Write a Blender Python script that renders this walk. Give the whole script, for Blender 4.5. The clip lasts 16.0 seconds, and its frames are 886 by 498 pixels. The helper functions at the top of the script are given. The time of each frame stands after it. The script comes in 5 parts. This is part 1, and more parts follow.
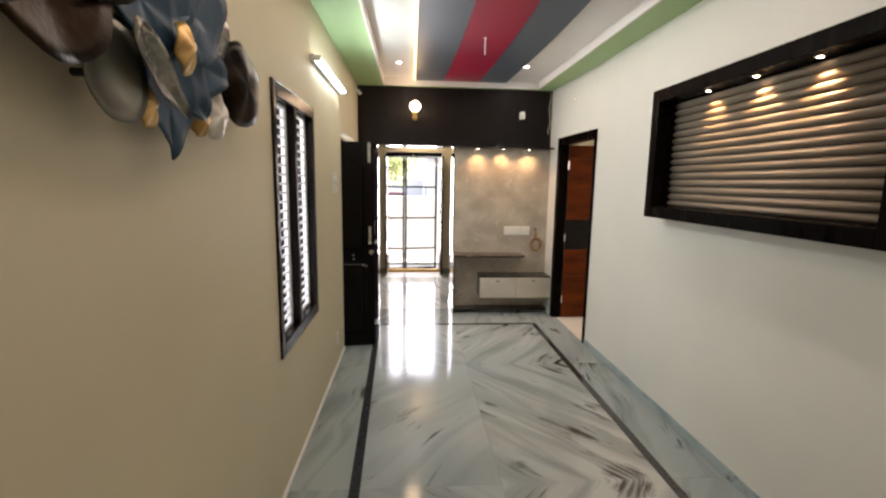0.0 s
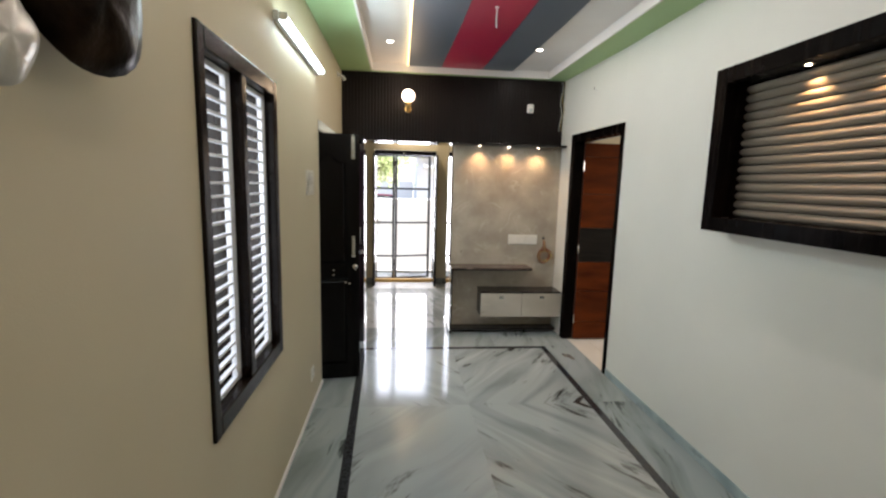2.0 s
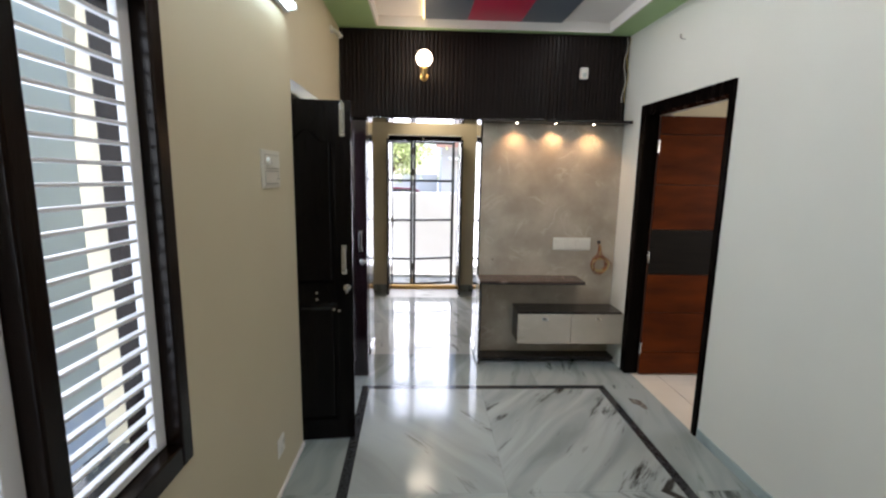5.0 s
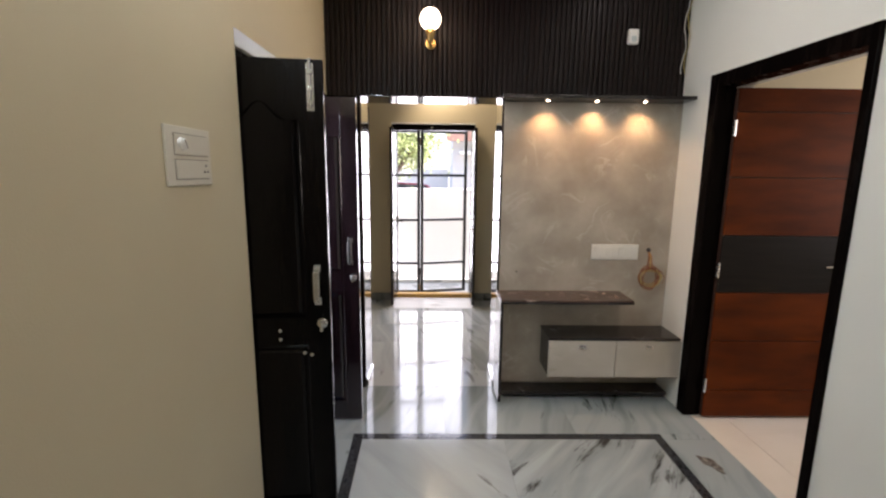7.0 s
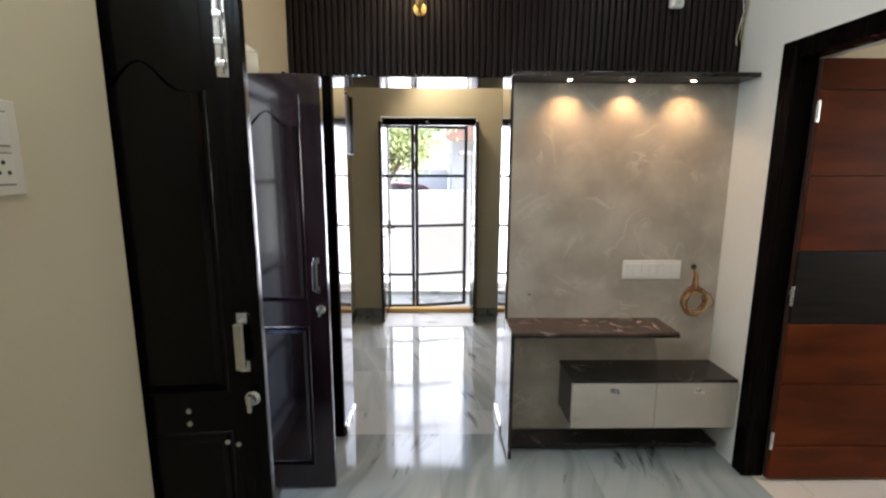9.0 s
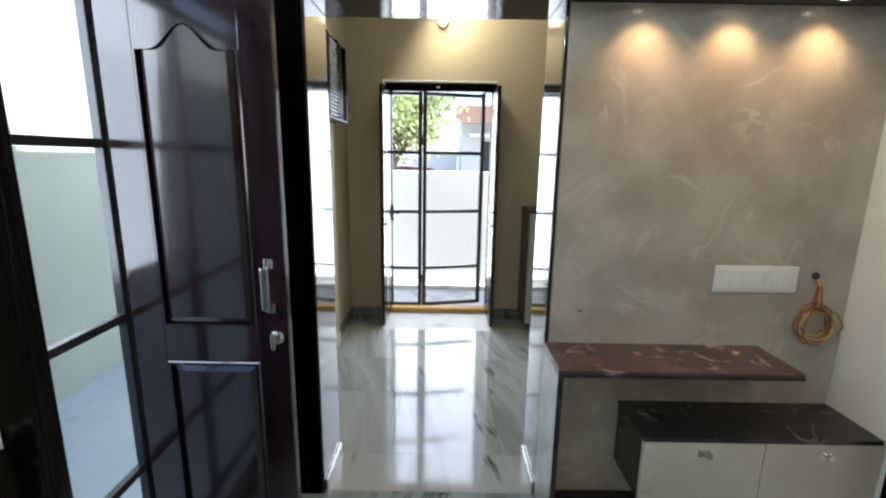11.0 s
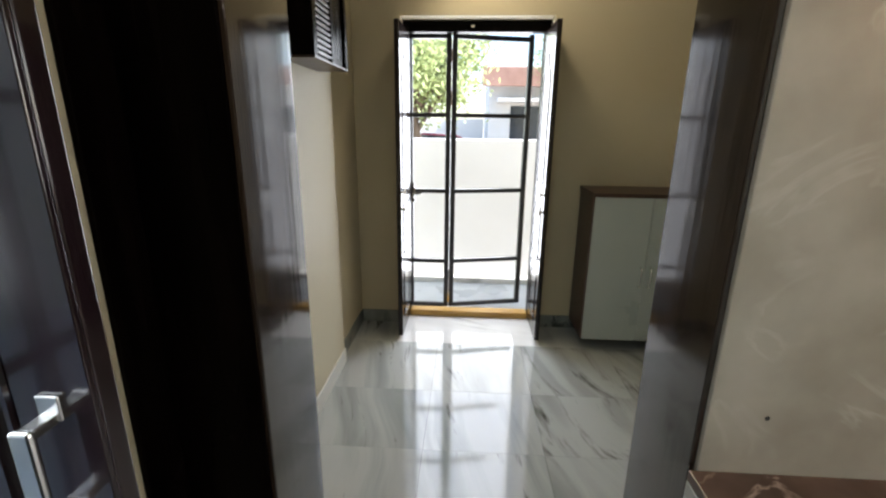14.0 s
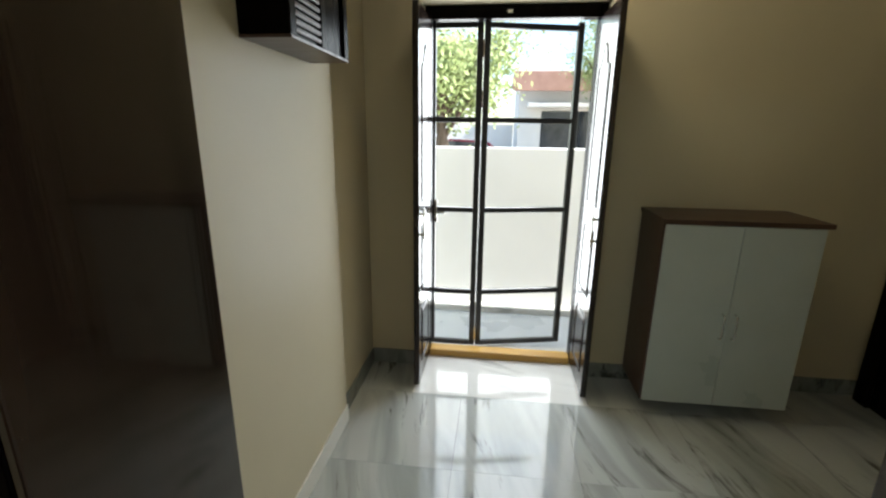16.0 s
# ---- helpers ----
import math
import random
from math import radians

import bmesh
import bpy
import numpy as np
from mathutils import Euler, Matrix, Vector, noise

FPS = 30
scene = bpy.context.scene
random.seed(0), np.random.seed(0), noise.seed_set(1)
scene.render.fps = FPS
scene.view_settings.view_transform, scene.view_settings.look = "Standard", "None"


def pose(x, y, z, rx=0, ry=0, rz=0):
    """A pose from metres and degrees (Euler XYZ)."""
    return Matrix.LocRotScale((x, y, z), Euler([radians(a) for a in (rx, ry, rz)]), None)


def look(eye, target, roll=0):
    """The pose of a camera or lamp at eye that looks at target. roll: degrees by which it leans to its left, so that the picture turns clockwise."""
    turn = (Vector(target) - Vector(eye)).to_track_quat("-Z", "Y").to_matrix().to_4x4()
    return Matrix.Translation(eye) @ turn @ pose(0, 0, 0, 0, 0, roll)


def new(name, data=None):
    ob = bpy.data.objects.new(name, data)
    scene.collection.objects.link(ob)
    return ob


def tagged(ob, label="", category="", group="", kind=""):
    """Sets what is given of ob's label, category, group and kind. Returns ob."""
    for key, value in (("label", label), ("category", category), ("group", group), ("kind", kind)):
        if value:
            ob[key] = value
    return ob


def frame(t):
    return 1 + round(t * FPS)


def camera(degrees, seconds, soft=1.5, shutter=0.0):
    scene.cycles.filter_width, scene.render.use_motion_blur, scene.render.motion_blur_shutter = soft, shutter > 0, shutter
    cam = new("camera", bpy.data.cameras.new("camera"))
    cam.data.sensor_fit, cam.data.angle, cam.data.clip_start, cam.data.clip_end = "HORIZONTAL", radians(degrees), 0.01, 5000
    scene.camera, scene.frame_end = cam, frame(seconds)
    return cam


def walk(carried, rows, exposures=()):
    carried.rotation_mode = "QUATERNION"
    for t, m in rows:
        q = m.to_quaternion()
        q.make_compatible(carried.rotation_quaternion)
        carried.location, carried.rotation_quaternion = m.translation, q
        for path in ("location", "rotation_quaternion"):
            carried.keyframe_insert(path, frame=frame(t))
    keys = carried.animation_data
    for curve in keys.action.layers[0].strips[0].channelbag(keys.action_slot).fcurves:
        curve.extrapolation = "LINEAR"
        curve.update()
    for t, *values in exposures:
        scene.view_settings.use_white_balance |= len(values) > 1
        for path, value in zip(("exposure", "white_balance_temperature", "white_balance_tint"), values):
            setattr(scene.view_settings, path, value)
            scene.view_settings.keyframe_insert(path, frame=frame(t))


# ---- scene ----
cam = camera(90.0, 16.0, soft=2.3)
PATH = [
    (0, (0.139, 0.154, 1.715), (0.283, 2.126, 1.419), 0.9),
    (0.5, (0.136, 0.343, 1.705), (0.297, 2.314, 1.406), 1.3),
    (1, (0.113, 0.533, 1.696), (0.298, 2.502, 1.395), 1.5),
    (1.5, (0.099, 0.726, 1.718), (0.298, 2.694, 1.423), 1.5),
    (2, (0.108, 0.906, 1.711), (0.303, 2.876, 1.424), 1.5),
    (2.5, (0.160, 1.121, 1.705), (0.339, 3.092, 1.420), 1.6),
    (3, (0.190, 1.300, 1.707), (0.349, 3.273, 1.416), 1.6),
    (3.5, (0.194, 1.491, 1.682), (0.332, 3.464, 1.384), 1.6),
    (4, (0.180, 1.657, 1.675), (0.307, 3.629, 1.367), 1.4),
    (6.5, (0.258, 2.598, 1.667), (0.279, 4.571, 1.339), 0.8),
    (7, (0.233, 2.788, 1.660), (0.263, 4.759, 1.321), 0.6),
    (7.5, (0.230, 2.949, 1.675), (0.268, 4.918, 1.328), 0.1),
    (8, (0.231, 3.080, 1.663), (0.267, 5.049, 1.319), -0.2),
    (8.5, (0.258, 3.317, 1.660), (0.288, 5.287, 1.317), -0.1),
    (9, (0.275, 3.441, 1.657), (0.303, 5.412, 1.320), 0.2),
    (9.5, (0.276, 3.615, 1.649), (0.302, 5.585, 1.306), 0.6),
    (10, (0.234, 3.836, 1.615), (0.261, 5.803, 1.256), 0.7),
    (12.5, (0.254, 4.652, 1.550), (0.187, 6.594, 1.076), 1.2),
    (13, (0.217, 4.820, 1.541), (0.145, 6.755, 1.041), 1.2),
    (13.5, (0.177, 4.992, 1.558), (0.099, 6.920, 1.032), 1.0),
    (14, (0.158, 5.140, 1.554), (0.054, 7.063, 1.013), 0.7),
    (14.5, (0.149, 5.285, 1.548), (0.017, 7.202, 0.990), 0.7),
    (15, (0.152, 5.457, 1.547), (-0.022, 7.370, 0.987), 0.9),
    (15.5, (0.157, 5.582, 1.551), (-0.046, 7.495, 1.001), 0.7),
    (16, (0.121, 5.736, 1.560), (-0.102, 7.656, 1.040), 0.7),
]
EXPOSURES = [(0.0, 2.22, 7000, 22), (2.0, 2.01, 6450, 17), (4.0, 1.84, 5950, 15), (6.5, 1.90, 6550, 23), (8.5, 1.90, 6350, 19), (10.0, 1.86, 5950, 13), (12.5, 1.60, 5850, 10), (14.0, 1.74, 6300, 12), (16.0, 1.54, 6400, 6)]
walk(cam, [(t, look(eye, target, roll)) for t, eye, target, roll in PATH], EXPOSURES)

# ---- world, sun and large lights ----
world = bpy.data.worlds.new("world")
scene.world = world
world.use_nodes = True
wn = world.node_tree.nodes
sky = wn.new("ShaderNodeTexSky")
sky.sky_type = "NISHITA"
sky.sun_disc = False
sky.sun_elevation = radians(49.4)
sky.sun_rotation = radians(103.5)
world.node_tree.links.new(sky.outputs["Color"], wn["Background"].inputs["Color"])
wn["Background"].inputs["Strength"].default_value = 0.15

sun = new("sun", bpy.data.lights.new("sun", "SUN"))
sun.data.energy, sun.data.angle, sun.data.color = 4.0, radians(0.5), (1.0, 0.96, 0.9)
sun.matrix_world = look((10, -2.4, 12), (0, 0, 0))


def area_light(name, m, sx, sy, power, colour):
    ob = new(name, bpy.data.lights.new(name, "AREA"))
    ob.data.shape, ob.data.size, ob.data.size_y = "RECTANGLE", sx, sy
    ob.data.energy, ob.data.color = power, colour
    ob.matrix_world = m
    return ob


def spot_light(name, eye, target, power, colour, angle=70, blend=0.8, radius=0.015):
    ob = new(name, bpy.data.lights.new(name, "SPOT"))
    ob.data.energy, ob.data.color, ob.data.spot_size, ob.data.spot_blend = power, colour, radians(angle), blend
    ob.data.shadow_soft_size = radius
    ob.matrix_world = look(eye, target)
    return ob


# area lamps added at the openings in place of daylight
area_light("daylight_gate", look((0.17, 8.84, 1.25), (0.17, 0, 0.9)), 0.9, 1.9, 12.5, (0.93, 0.96, 1.0))
area_light("daylight_window", look((-0.80, 2.87, 1.5), (2, 2.87, 1.2)), 0.9, 1.3, 3, (0.92, 0.97, 1.0))
# narrow added lamp, placed so that it mirrors in the plum door leaf
area_light("daylight_side_door", look((-0.88, 5.34, 1.62), (2, 5.34, 1.35)), 0.44, 0.95, 3.2, (0.88, 0.95, 1.0))
# unseen fill lamp added inside the bedroom to brighten it
area_light("bedroom_fill_lamp", look((4.5, 5.0, 1.7), (2.3, 5.0, 1.2)), 1.2, 1.2, 6, (1.0, 0.95, 0.85))
# area lamps added under the ceiling cove, aimed down to light the whole hall
area_light("cove_strip_light", look((0.12, 2.2, 2.958), (0.02, 2.2, 2.0)), 7.2, 0.03, 4.2, (1.0, 0.93, 0.82))
area_light("cove_strip_light", look((1.42, 2.2, 2.958), (1.50, 2.2, 2.0)), 7.2, 0.03, 5.4, (1.0, 0.95, 0.86))
WARM = (1.0, 0.62, 0.30)
for sx in (0.99, 1.325, 1.66):
    spot_light("shelf_spot", (sx, 5.930, 2.143), (sx, 5.985, 1.45), 2.5, WARM, 118, 1.0)
for sy in (2.10, 2.47, 2.85):
    spot_light("niche_spot", (1.945, sy, 2.285), (2.01, sy, 1.9), 4.0, WARM, 95)
for px_, py_ in ((0.0, 5.2), (1.40, 5.2)):
    spot_light("down_spot", (px_, py_, 2.945), (px_, py_, 0), 7, (1.0, 0.85, 0.65), 62)
globe_glow = new("globe_glow", bpy.data.lights.new("globe_glow", "POINT"))
globe_glow.data.energy, globe_glow.data.color, globe_glow.data.shadow_soft_size = 0.8, (1.0, 0.72, 0.42), 0.10
globe_glow.location = (0.182, 5.80, 2.64)
# unseen spot added near the foyer ceiling, aimed right as fill
spot_light("foyer_fill_spot", (0.2, 8.12, 2.97), (0.95, 8.30, 1.7), 17.0, (1.0, 0.84, 0.58), 142, 0.4, 0.2)
area_light("tube_glow", look((-0.455, 3.95, 2.54), (1.5, 3.95, 1.9)), 1.15, 0.03, 3.4, (0.78, 0.98, 1.0))


# ---- materials ----
def nodes_of(name):
    m = bpy.data.materials.new(name)
    m.use_nodes = True
    return m, m.node_tree.nodes, m.node_tree.links, m.node_tree.nodes["Principled BSDF"]


def ramp(n, pts):
    r = n.new("ShaderNodeValToRGB")
    while len(r.color_ramp.elements) < len(pts):
        r.color_ramp.elements.new(0.5)
    for e, (p, c) in zip(r.color_ramp.elements, pts):
        e.position, e.color = p, (*c, 1)
    return r


def noisy(name, a, b, scale=4.0, rough=0.5, metal=0.0, bump=0.1, bump_scale=60.0, stretch=(1, 1, 1), detail=4.0, gloss_var=0.1, coat=0.0, spread=0.2, spec=0.5):
    """Two-scale varied surface: colour from broad noise, relief and gloss from a finer one."""
    m, n, l, p = nodes_of(name)
    tc = n.new("ShaderNodeTexCoord")
    mp = n.new("ShaderNodeMapping")
    mp.inputs["Scale"].default_value = stretch
    l.new(tc.outputs["Object"], mp.inputs["Vector"])
    oi = n.new("ShaderNodeObjectInfo")
    off = n.new("ShaderNodeVectorMath")
    off.operation = "MULTIPLY_ADD"
    off.inputs[1].default_value = (7.3, 3.1, 5.7)
    l.new(oi.outputs["Random"], off.inputs[0])
    l.new(mp.outputs["Vector"], off.inputs[2])
    t1 = n.new("ShaderNodeTexNoise")
    t1.inputs["Scale"].default_value, t1.inputs["Detail"].default_value = scale, detail
    l.new(off.outputs["Vector"], t1.inputs["Vector"])
    r = ramp(n, ((0.5 - spread, a), (0.5 + spread, b)))
    l.new(t1.outputs["Fac"], r.inputs["Fac"])
    l.new(r.outputs["Color"], p.inputs["Base Color"])
    t2 = n.new("ShaderNodeTexNoise")
    t2.inputs["Scale"].default_value, t2.inputs["Detail"].default_value = bump_scale, 3
    l.new(off.outputs["Vector"], t2.inputs["Vector"])
    mr = n.new("ShaderNodeMapRange")
    mr.inputs["To Min"].default_value, mr.inputs["To Max"].default_value = max(0.02, rough - gloss_var), min(1, rough + gloss_var)
    l.new(t1.outputs["Fac"], mr.inputs["Value"])
    l.new(mr.outputs["Result"], p.inputs["Roughness"])
    p.inputs["Metallic"].default_value = metal
    p.inputs["Coat Weight"].default_value = coat
    p.inputs["Specular IOR Level"].default_value = spec
    p.inputs["Coat Roughness"].default_value = 0.06
    if bump:
        bp = n.new("ShaderNodeBump")
        bp.inputs["Strength"].default_value, bp.inputs["Distance"].default_value = bump, 0.004
        l.new(t2.outputs["Fac"], bp.inputs["Height"])
        l.new(bp.outputs["Normal"], p.inputs["Normal"])
    return m


def marble(name, base, mid, dark, angle, scale=1.0, rough=0.07, vein=0.685, sharp=0.14, shift=True, curl=0.24):
    """Polished marble: stretched noise veins that run along one direction, with fine dark brush marks."""
    m, n, l, p = nodes_of(name)
    tc = n.new("ShaderNodeTexCoord")
    oi = n.new("ShaderNodeObjectInfo")
    off = n.new("ShaderNodeVectorMath")
    off.operation = "MULTIPLY_ADD"
    off.inputs[1].default_value = (9.1, 5.3, 2.7) if shift else (0, 0, 0)
    l.new(oi.outputs["Random"], off.inputs[0])
    mp = n.new("ShaderNodeMapping")
    mp.inputs["Rotation"].default_value = (0, 0, radians(angle))
    l.new(tc.outputs["Object"], mp.inputs["Vector"])
    swirl = n.new("ShaderNodeTexNoise")
    swirl.inputs["Scale"].default_value, swirl.inputs["Detail"].default_value = 1.3, 1
    bend = n.new("ShaderNodeVectorMath")
    bend.operation = "MULTIPLY_ADD"
    bend.inputs[1].default_value = (9.1, 5.3, 2.7) if shift else (0, 0, 0)
    l.new(oi.outputs["Random"], bend.inputs[0])
    l.new(tc.outputs["Object"], bend.inputs[2])
    l.new(bend.outputs["Vector"], swirl.inputs["Vector"])
    warp = n.new("ShaderNodeVectorMath")
    warp.operation = "MULTIPLY_ADD"
    warp.inputs[1].default_value = (curl, curl, 0)
    l.new(swirl.outputs["Color"], warp.inputs[0])
    l.new(mp.outputs["Vector"], warp.inputs[2])
    ms = n.new("ShaderNodeMapping")
    ms.inputs["Scale"].default_value = (0.9 * scale, 7.0 * scale, 3 * scale)
    l.new(warp.outputs["Vector"], ms.inputs["Vector"])
    l.new(ms.outputs["Vector"], off.inputs[2])
    broad = n.new("ShaderNodeTexNoise")
    broad.inputs["Scale"].default_value, broad.inputs["Detail"].default_value, broad.inputs["Distortion"].default_value = 0.9, 7, 0.6
    l.new(off.outputs["Vector"], broad.inputs["Vector"])
    r1 = ramp(n, ((0.30, mid), (0.55, base), (0.8, base)))
    l.new(broad.outputs["Fac"], r1.inputs["Fac"])
    fine = n.new("ShaderNodeTexNoise")
    fine.inputs["Scale"].default_value, fine.inputs["Detail"].default_value, fine.inputs["Distortion"].default_value = 1.7, 9, 0.4
    fine.inputs["Roughness"].default_value = 0.7
    l.new(off.outputs["Vector"], fine.inputs["Vector"])
    patch = n.new("ShaderNodeTexNoise")
    patch.inputs["Scale"].default_value, patch.inputs["Detail"].default_value = 1.9, 2
    l.new(bend.outputs["Vector"], patch.inputs["Vector"])
    mul = n.new("ShaderNodeMath")
    mul.operation = "MULTIPLY_ADD"
    mul.inputs[1].default_value = 0.6
    l.new(patch.outputs["Fac"], mul.inputs[0])
    l.new(fine.outputs["Fac"], mul.inputs[2])
    r2 = ramp(n, ((vein + 0.185, (0, 0, 0)), (vein + 0.185 + sharp, (1, 1, 1))))
    l.new(mul.outputs["Value"], r2.inputs["Fac"])
    mix = n.new("ShaderNodeMix")
    mix.data_type = "RGBA"
    l.new(r2.outputs["Color"], mix.inputs["Factor"])
    l.new(r1.outputs["Color"], mix.inputs[6])
    mix.inputs[7].default_value = (*dark, 1)
    l.new(mix.outputs[2], p.inputs["Base Color"])
    smudge = n.new("ShaderNodeTexNoise")
    smudge.inputs["Scale"].default_value, smudge.inputs["Detail"].default_value = 5, 5
    l.new(tc.outputs["Object"], smudge.inputs["Vector"])
    mr = n.new("ShaderNodeMapRange")
    mr.inputs["To Min"].default_value, mr.inputs["To Max"].default_value = rough * 0.6, rough * 1.7
    l.new(smudge.outputs["Fac"], mr.inputs["Value"])
    l.new(mr.outputs["Result"], p.inputs["Roughness"])
    bp = n.new("ShaderNodeBump")
    bp.inputs["Strength"].default_value, bp.inputs["Distance"].default_value = 0.04, 0.004
    l.new(smudge.outputs["Fac"], bp.inputs["Height"])
    l.new(bp.outputs["Normal"], p.inputs["Normal"])
    return m


def veined_laminate(name, a, b, vein, scale=3.0, rough=0.25, width=0.02, amount=0.7):
    """Stone-look laminate: cloudy ground with thin pale crackle veins that come and go."""
    m, n, l, p = nodes_of(name)
    tc = n.new("ShaderNodeTexCoord")
    cloud = n.new("ShaderNodeTexNoise")
    cloud.inputs["Scale"].default_value, cloud.inputs["Detail"].default_value = scale, 6
    l.new(tc.outputs["Object"], cloud.inputs["Vector"])
    r1 = ramp(n, ((0.32, a), (0.68, b)))
    l.new(cloud.outputs["Fac"], r1.inputs["Fac"])
    warp = n.new("ShaderNodeTexNoise")
    warp.inputs["Scale"].default_value, warp.inputs["Detail"].default_value = scale * 0.9, 5
    warp.inputs["Roughness"].default_value = 0.52
    warp.inputs["Distortion"].default_value = 1.0
    l.new(tc.outputs["Object"], warp.inputs["Vector"])
    r2 = ramp(n, ((0.5 - width, (0, 0, 0)), (0.5, (1, 1, 1)), (0.5 + width, (0, 0, 0))))
    l.new(warp.outputs["Fac"], r2.inputs["Fac"])
    come = n.new("ShaderNodeTexNoise")
    come.inputs["Scale"].default_value, come.inputs["Detail"].default_value = scale * 1.1, 3
    l.new(tc.outputs["Object"], come.inputs["Vector"])
    r3 = ramp(n, ((0.48, (0, 0, 0)), (0.66, (1, 1, 1))))
    l.new(come.outputs["Fac"], r3.inputs["Fac"])
    mul = n.new("ShaderNodeMath")
    mul.operation = "MULTIPLY"
    l.new(r2.outputs["Color"], mul.inputs[0])
    l.new(r3.outputs["Color"], mul.inputs[1])
    m2 = n.new("ShaderNodeMath")
    m2.operation = "MULTIPLY"
    m2.inputs[1].default_value = amount
    l.new(mul.outputs["Value"], m2.inputs[0])
    mix = n.new("ShaderNodeMix")
    mix.data_type = "RGBA"
    l.new(m2.outputs["Value"], mix.inputs["Factor"])
    l.new(r1.outputs["Color"], mix.inputs[6])
    mix.inputs[7].default_value = (*vein, 1)
    l.new(mix.outputs[2], p.inputs["Base Color"])
    mr = n.new("ShaderNodeMapRange")
    mr.inputs["To Min"].default_value, mr.inputs["To Max"].default_value = rough * 0.7, rough * 1.4
    l.new(cloud.outputs["Fac"], mr.inputs["Value"])
    l.new(mr.outputs["Result"], p.inputs["Roughness"])
    return m


def glow(name, colour, strength):
    m, n, l, p = nodes_of(name)
    p.inputs["Base Color"].default_value = (0.8, 0.8, 0.8, 1)
    p.inputs["Emission Color"].default_value = (*colour, 1)
    p.inputs["Emission Strength"].default_value = strength
    return m


CREAM = noisy("cream_paint", (0.53, 0.468, 0.322), (0.58, 0.518, 0.362), 1.2, 0.55, bump=0.12, bump_scale=180)
PALE = noisy("pale_paint", (0.655, 0.652, 0.595), (0.71, 0.707, 0.645), 1.2, 0.55, bump=0.12, bump_scale=180)
GREEN = noisy("green_paint", (0.33, 0.48, 0.23), (0.38, 0.54, 0.27), 1.5, 0.6, bump=0.08, bump_scale=150)
TRAYWHITE = noisy("white_ceiling_paint", (0.74, 0.71, 0.68), (0.8, 0.77, 0.74), 2.0, 0.6, bump=0.08, bump_scale=150)
SLATE = noisy("slate_blue_paint", (0.075, 0.095, 0.125), (0.10, 0.12, 0.15), 2.0, 0.45, bump=0.06, bump_scale=150)
CRIMSON = noisy("crimson_paint", (0.33, 0.012, 0.045), (0.40, 0.02, 0.06), 2.0, 0.4, bump=0.06, bump_scale=150)
BLACKWOOD = noisy("espresso_wood", (0.0015, 0.001, 0.0009), (0.0045, 0.0027, 0.0023), 3.0, 0.26, bump=0.1, bump_scale=30, stretch=(6, 6, 0.6), gloss_var=0.08, spec=0.04)
DOORWOOD = noisy("dark_plum_polish", (0.007, 0.0035, 0.0045), (0.018, 0.009, 0.012), 3.0, 0.15, bump=0.04, bump_scale=14, stretch=(5, 5, 0.5), gloss_var=0.07, coat=0.42)
LEAFWOOD = noisy("satin_dark_wood", (0.010, 0.006, 0.005), (0.026, 0.016, 0.012), 3.0, 0.22, bump=0.06, bump_scale=20, stretch=(5, 5, 0.5), spec=0.35, coat=0.1)
BLACKDOOR = noisy("black_polish", (0.001, 0.0008, 0.0008), (0.004, 0.003, 0.003), 2.6, 0.20, bump=0.45, bump_scale=11, stretch=(3, 3, 0.8), gloss_var=0.16, spec=0.18)
SLATWOOD = noisy("dark_slat_laminate", (0.004, 0.002, 0.0018), (0.012, 0.006, 0.0045), 4.0, 0.45, spec=0.25, bump=0.1, bump_scale=40, stretch=(3, 3, 0.4))
GLOSSWOOD = noisy("mirror_polish_laminate", (0.014, 0.009, 0.0065), (0.036, 0.023, 0.016), 3.0, 0.10, bump=0.12, bump_scale=6, stretch=(6, 6, 0.25), gloss_var=0.06, coat=0.5, spec=0.42)
FRAMEWOOD = noisy("glossy_window_wood", (0.003, 0.0016, 0.0012), (0.010, 0.005, 0.003), 3.0, 0.22, bump=0.15, bump_scale=24, stretch=(5, 5, 0.8), gloss_var=0.1, spec=0.18)
REDWOOD = noisy("red_brown_veneer", (0.050, 0.0076, 0.0006), (0.130, 0.025, 0.0017), 2.4, 0.45, bump=0.08, bump_scale=30, stretch=(0.8, 1, 3.2), spec=0.12)
BLACKVENEER = noisy("black_veneer", (0.004, 0.003, 0.0025), (0.012, 0.009, 0.007), 5.0, 0.45, bump=0.08, bump_scale=30, stretch=(0.5, 1, 7), spec=0.15)
BROWNLAM = noisy("brown_laminate", (0.035, 0.016, 0.011), (0.06, 0.028, 0.018), 5.0, 0.35, bump=0.05, bump_scale=30, stretch=(0.6, 4, 4))
WHITELAM = noisy("white_laminate", (0.40, 0.45, 0.445), (0.46, 0.51, 0.50), 2.0, 0.3, bump=0.02, bump_scale=30)
TVPANEL = veined_laminate("grey_stone_laminate", (0.36, 0.315, 0.255), (0.50, 0.45, 0.375), (0.70, 0.67, 0.60), 4.2, 0.20, 0.036, 0.38)
TVDARK = veined_laminate("dark_emperador_laminate", (0.036, 0.023, 0.019), (0.092, 0.060, 0.049), (0.58, 0.47, 0.41), 5.0, 0.20, 0.022, 0.85)
SIDELAM = veined_laminate("blue_grey_stone_laminate", (0.26, 0.26, 0.245), (0.38, 0.38, 0.36), (0.62, 0.62, 0.58), 4.5, 0.12, 0.02, 0.5)
TVBLACK = veined_laminate("near_black_laminate", (0.009, 0.008, 0.008), (0.026, 0.021, 0.020), (0.30, 0.27, 0.25), 5.0, 0.18, 0.016, 0.5)
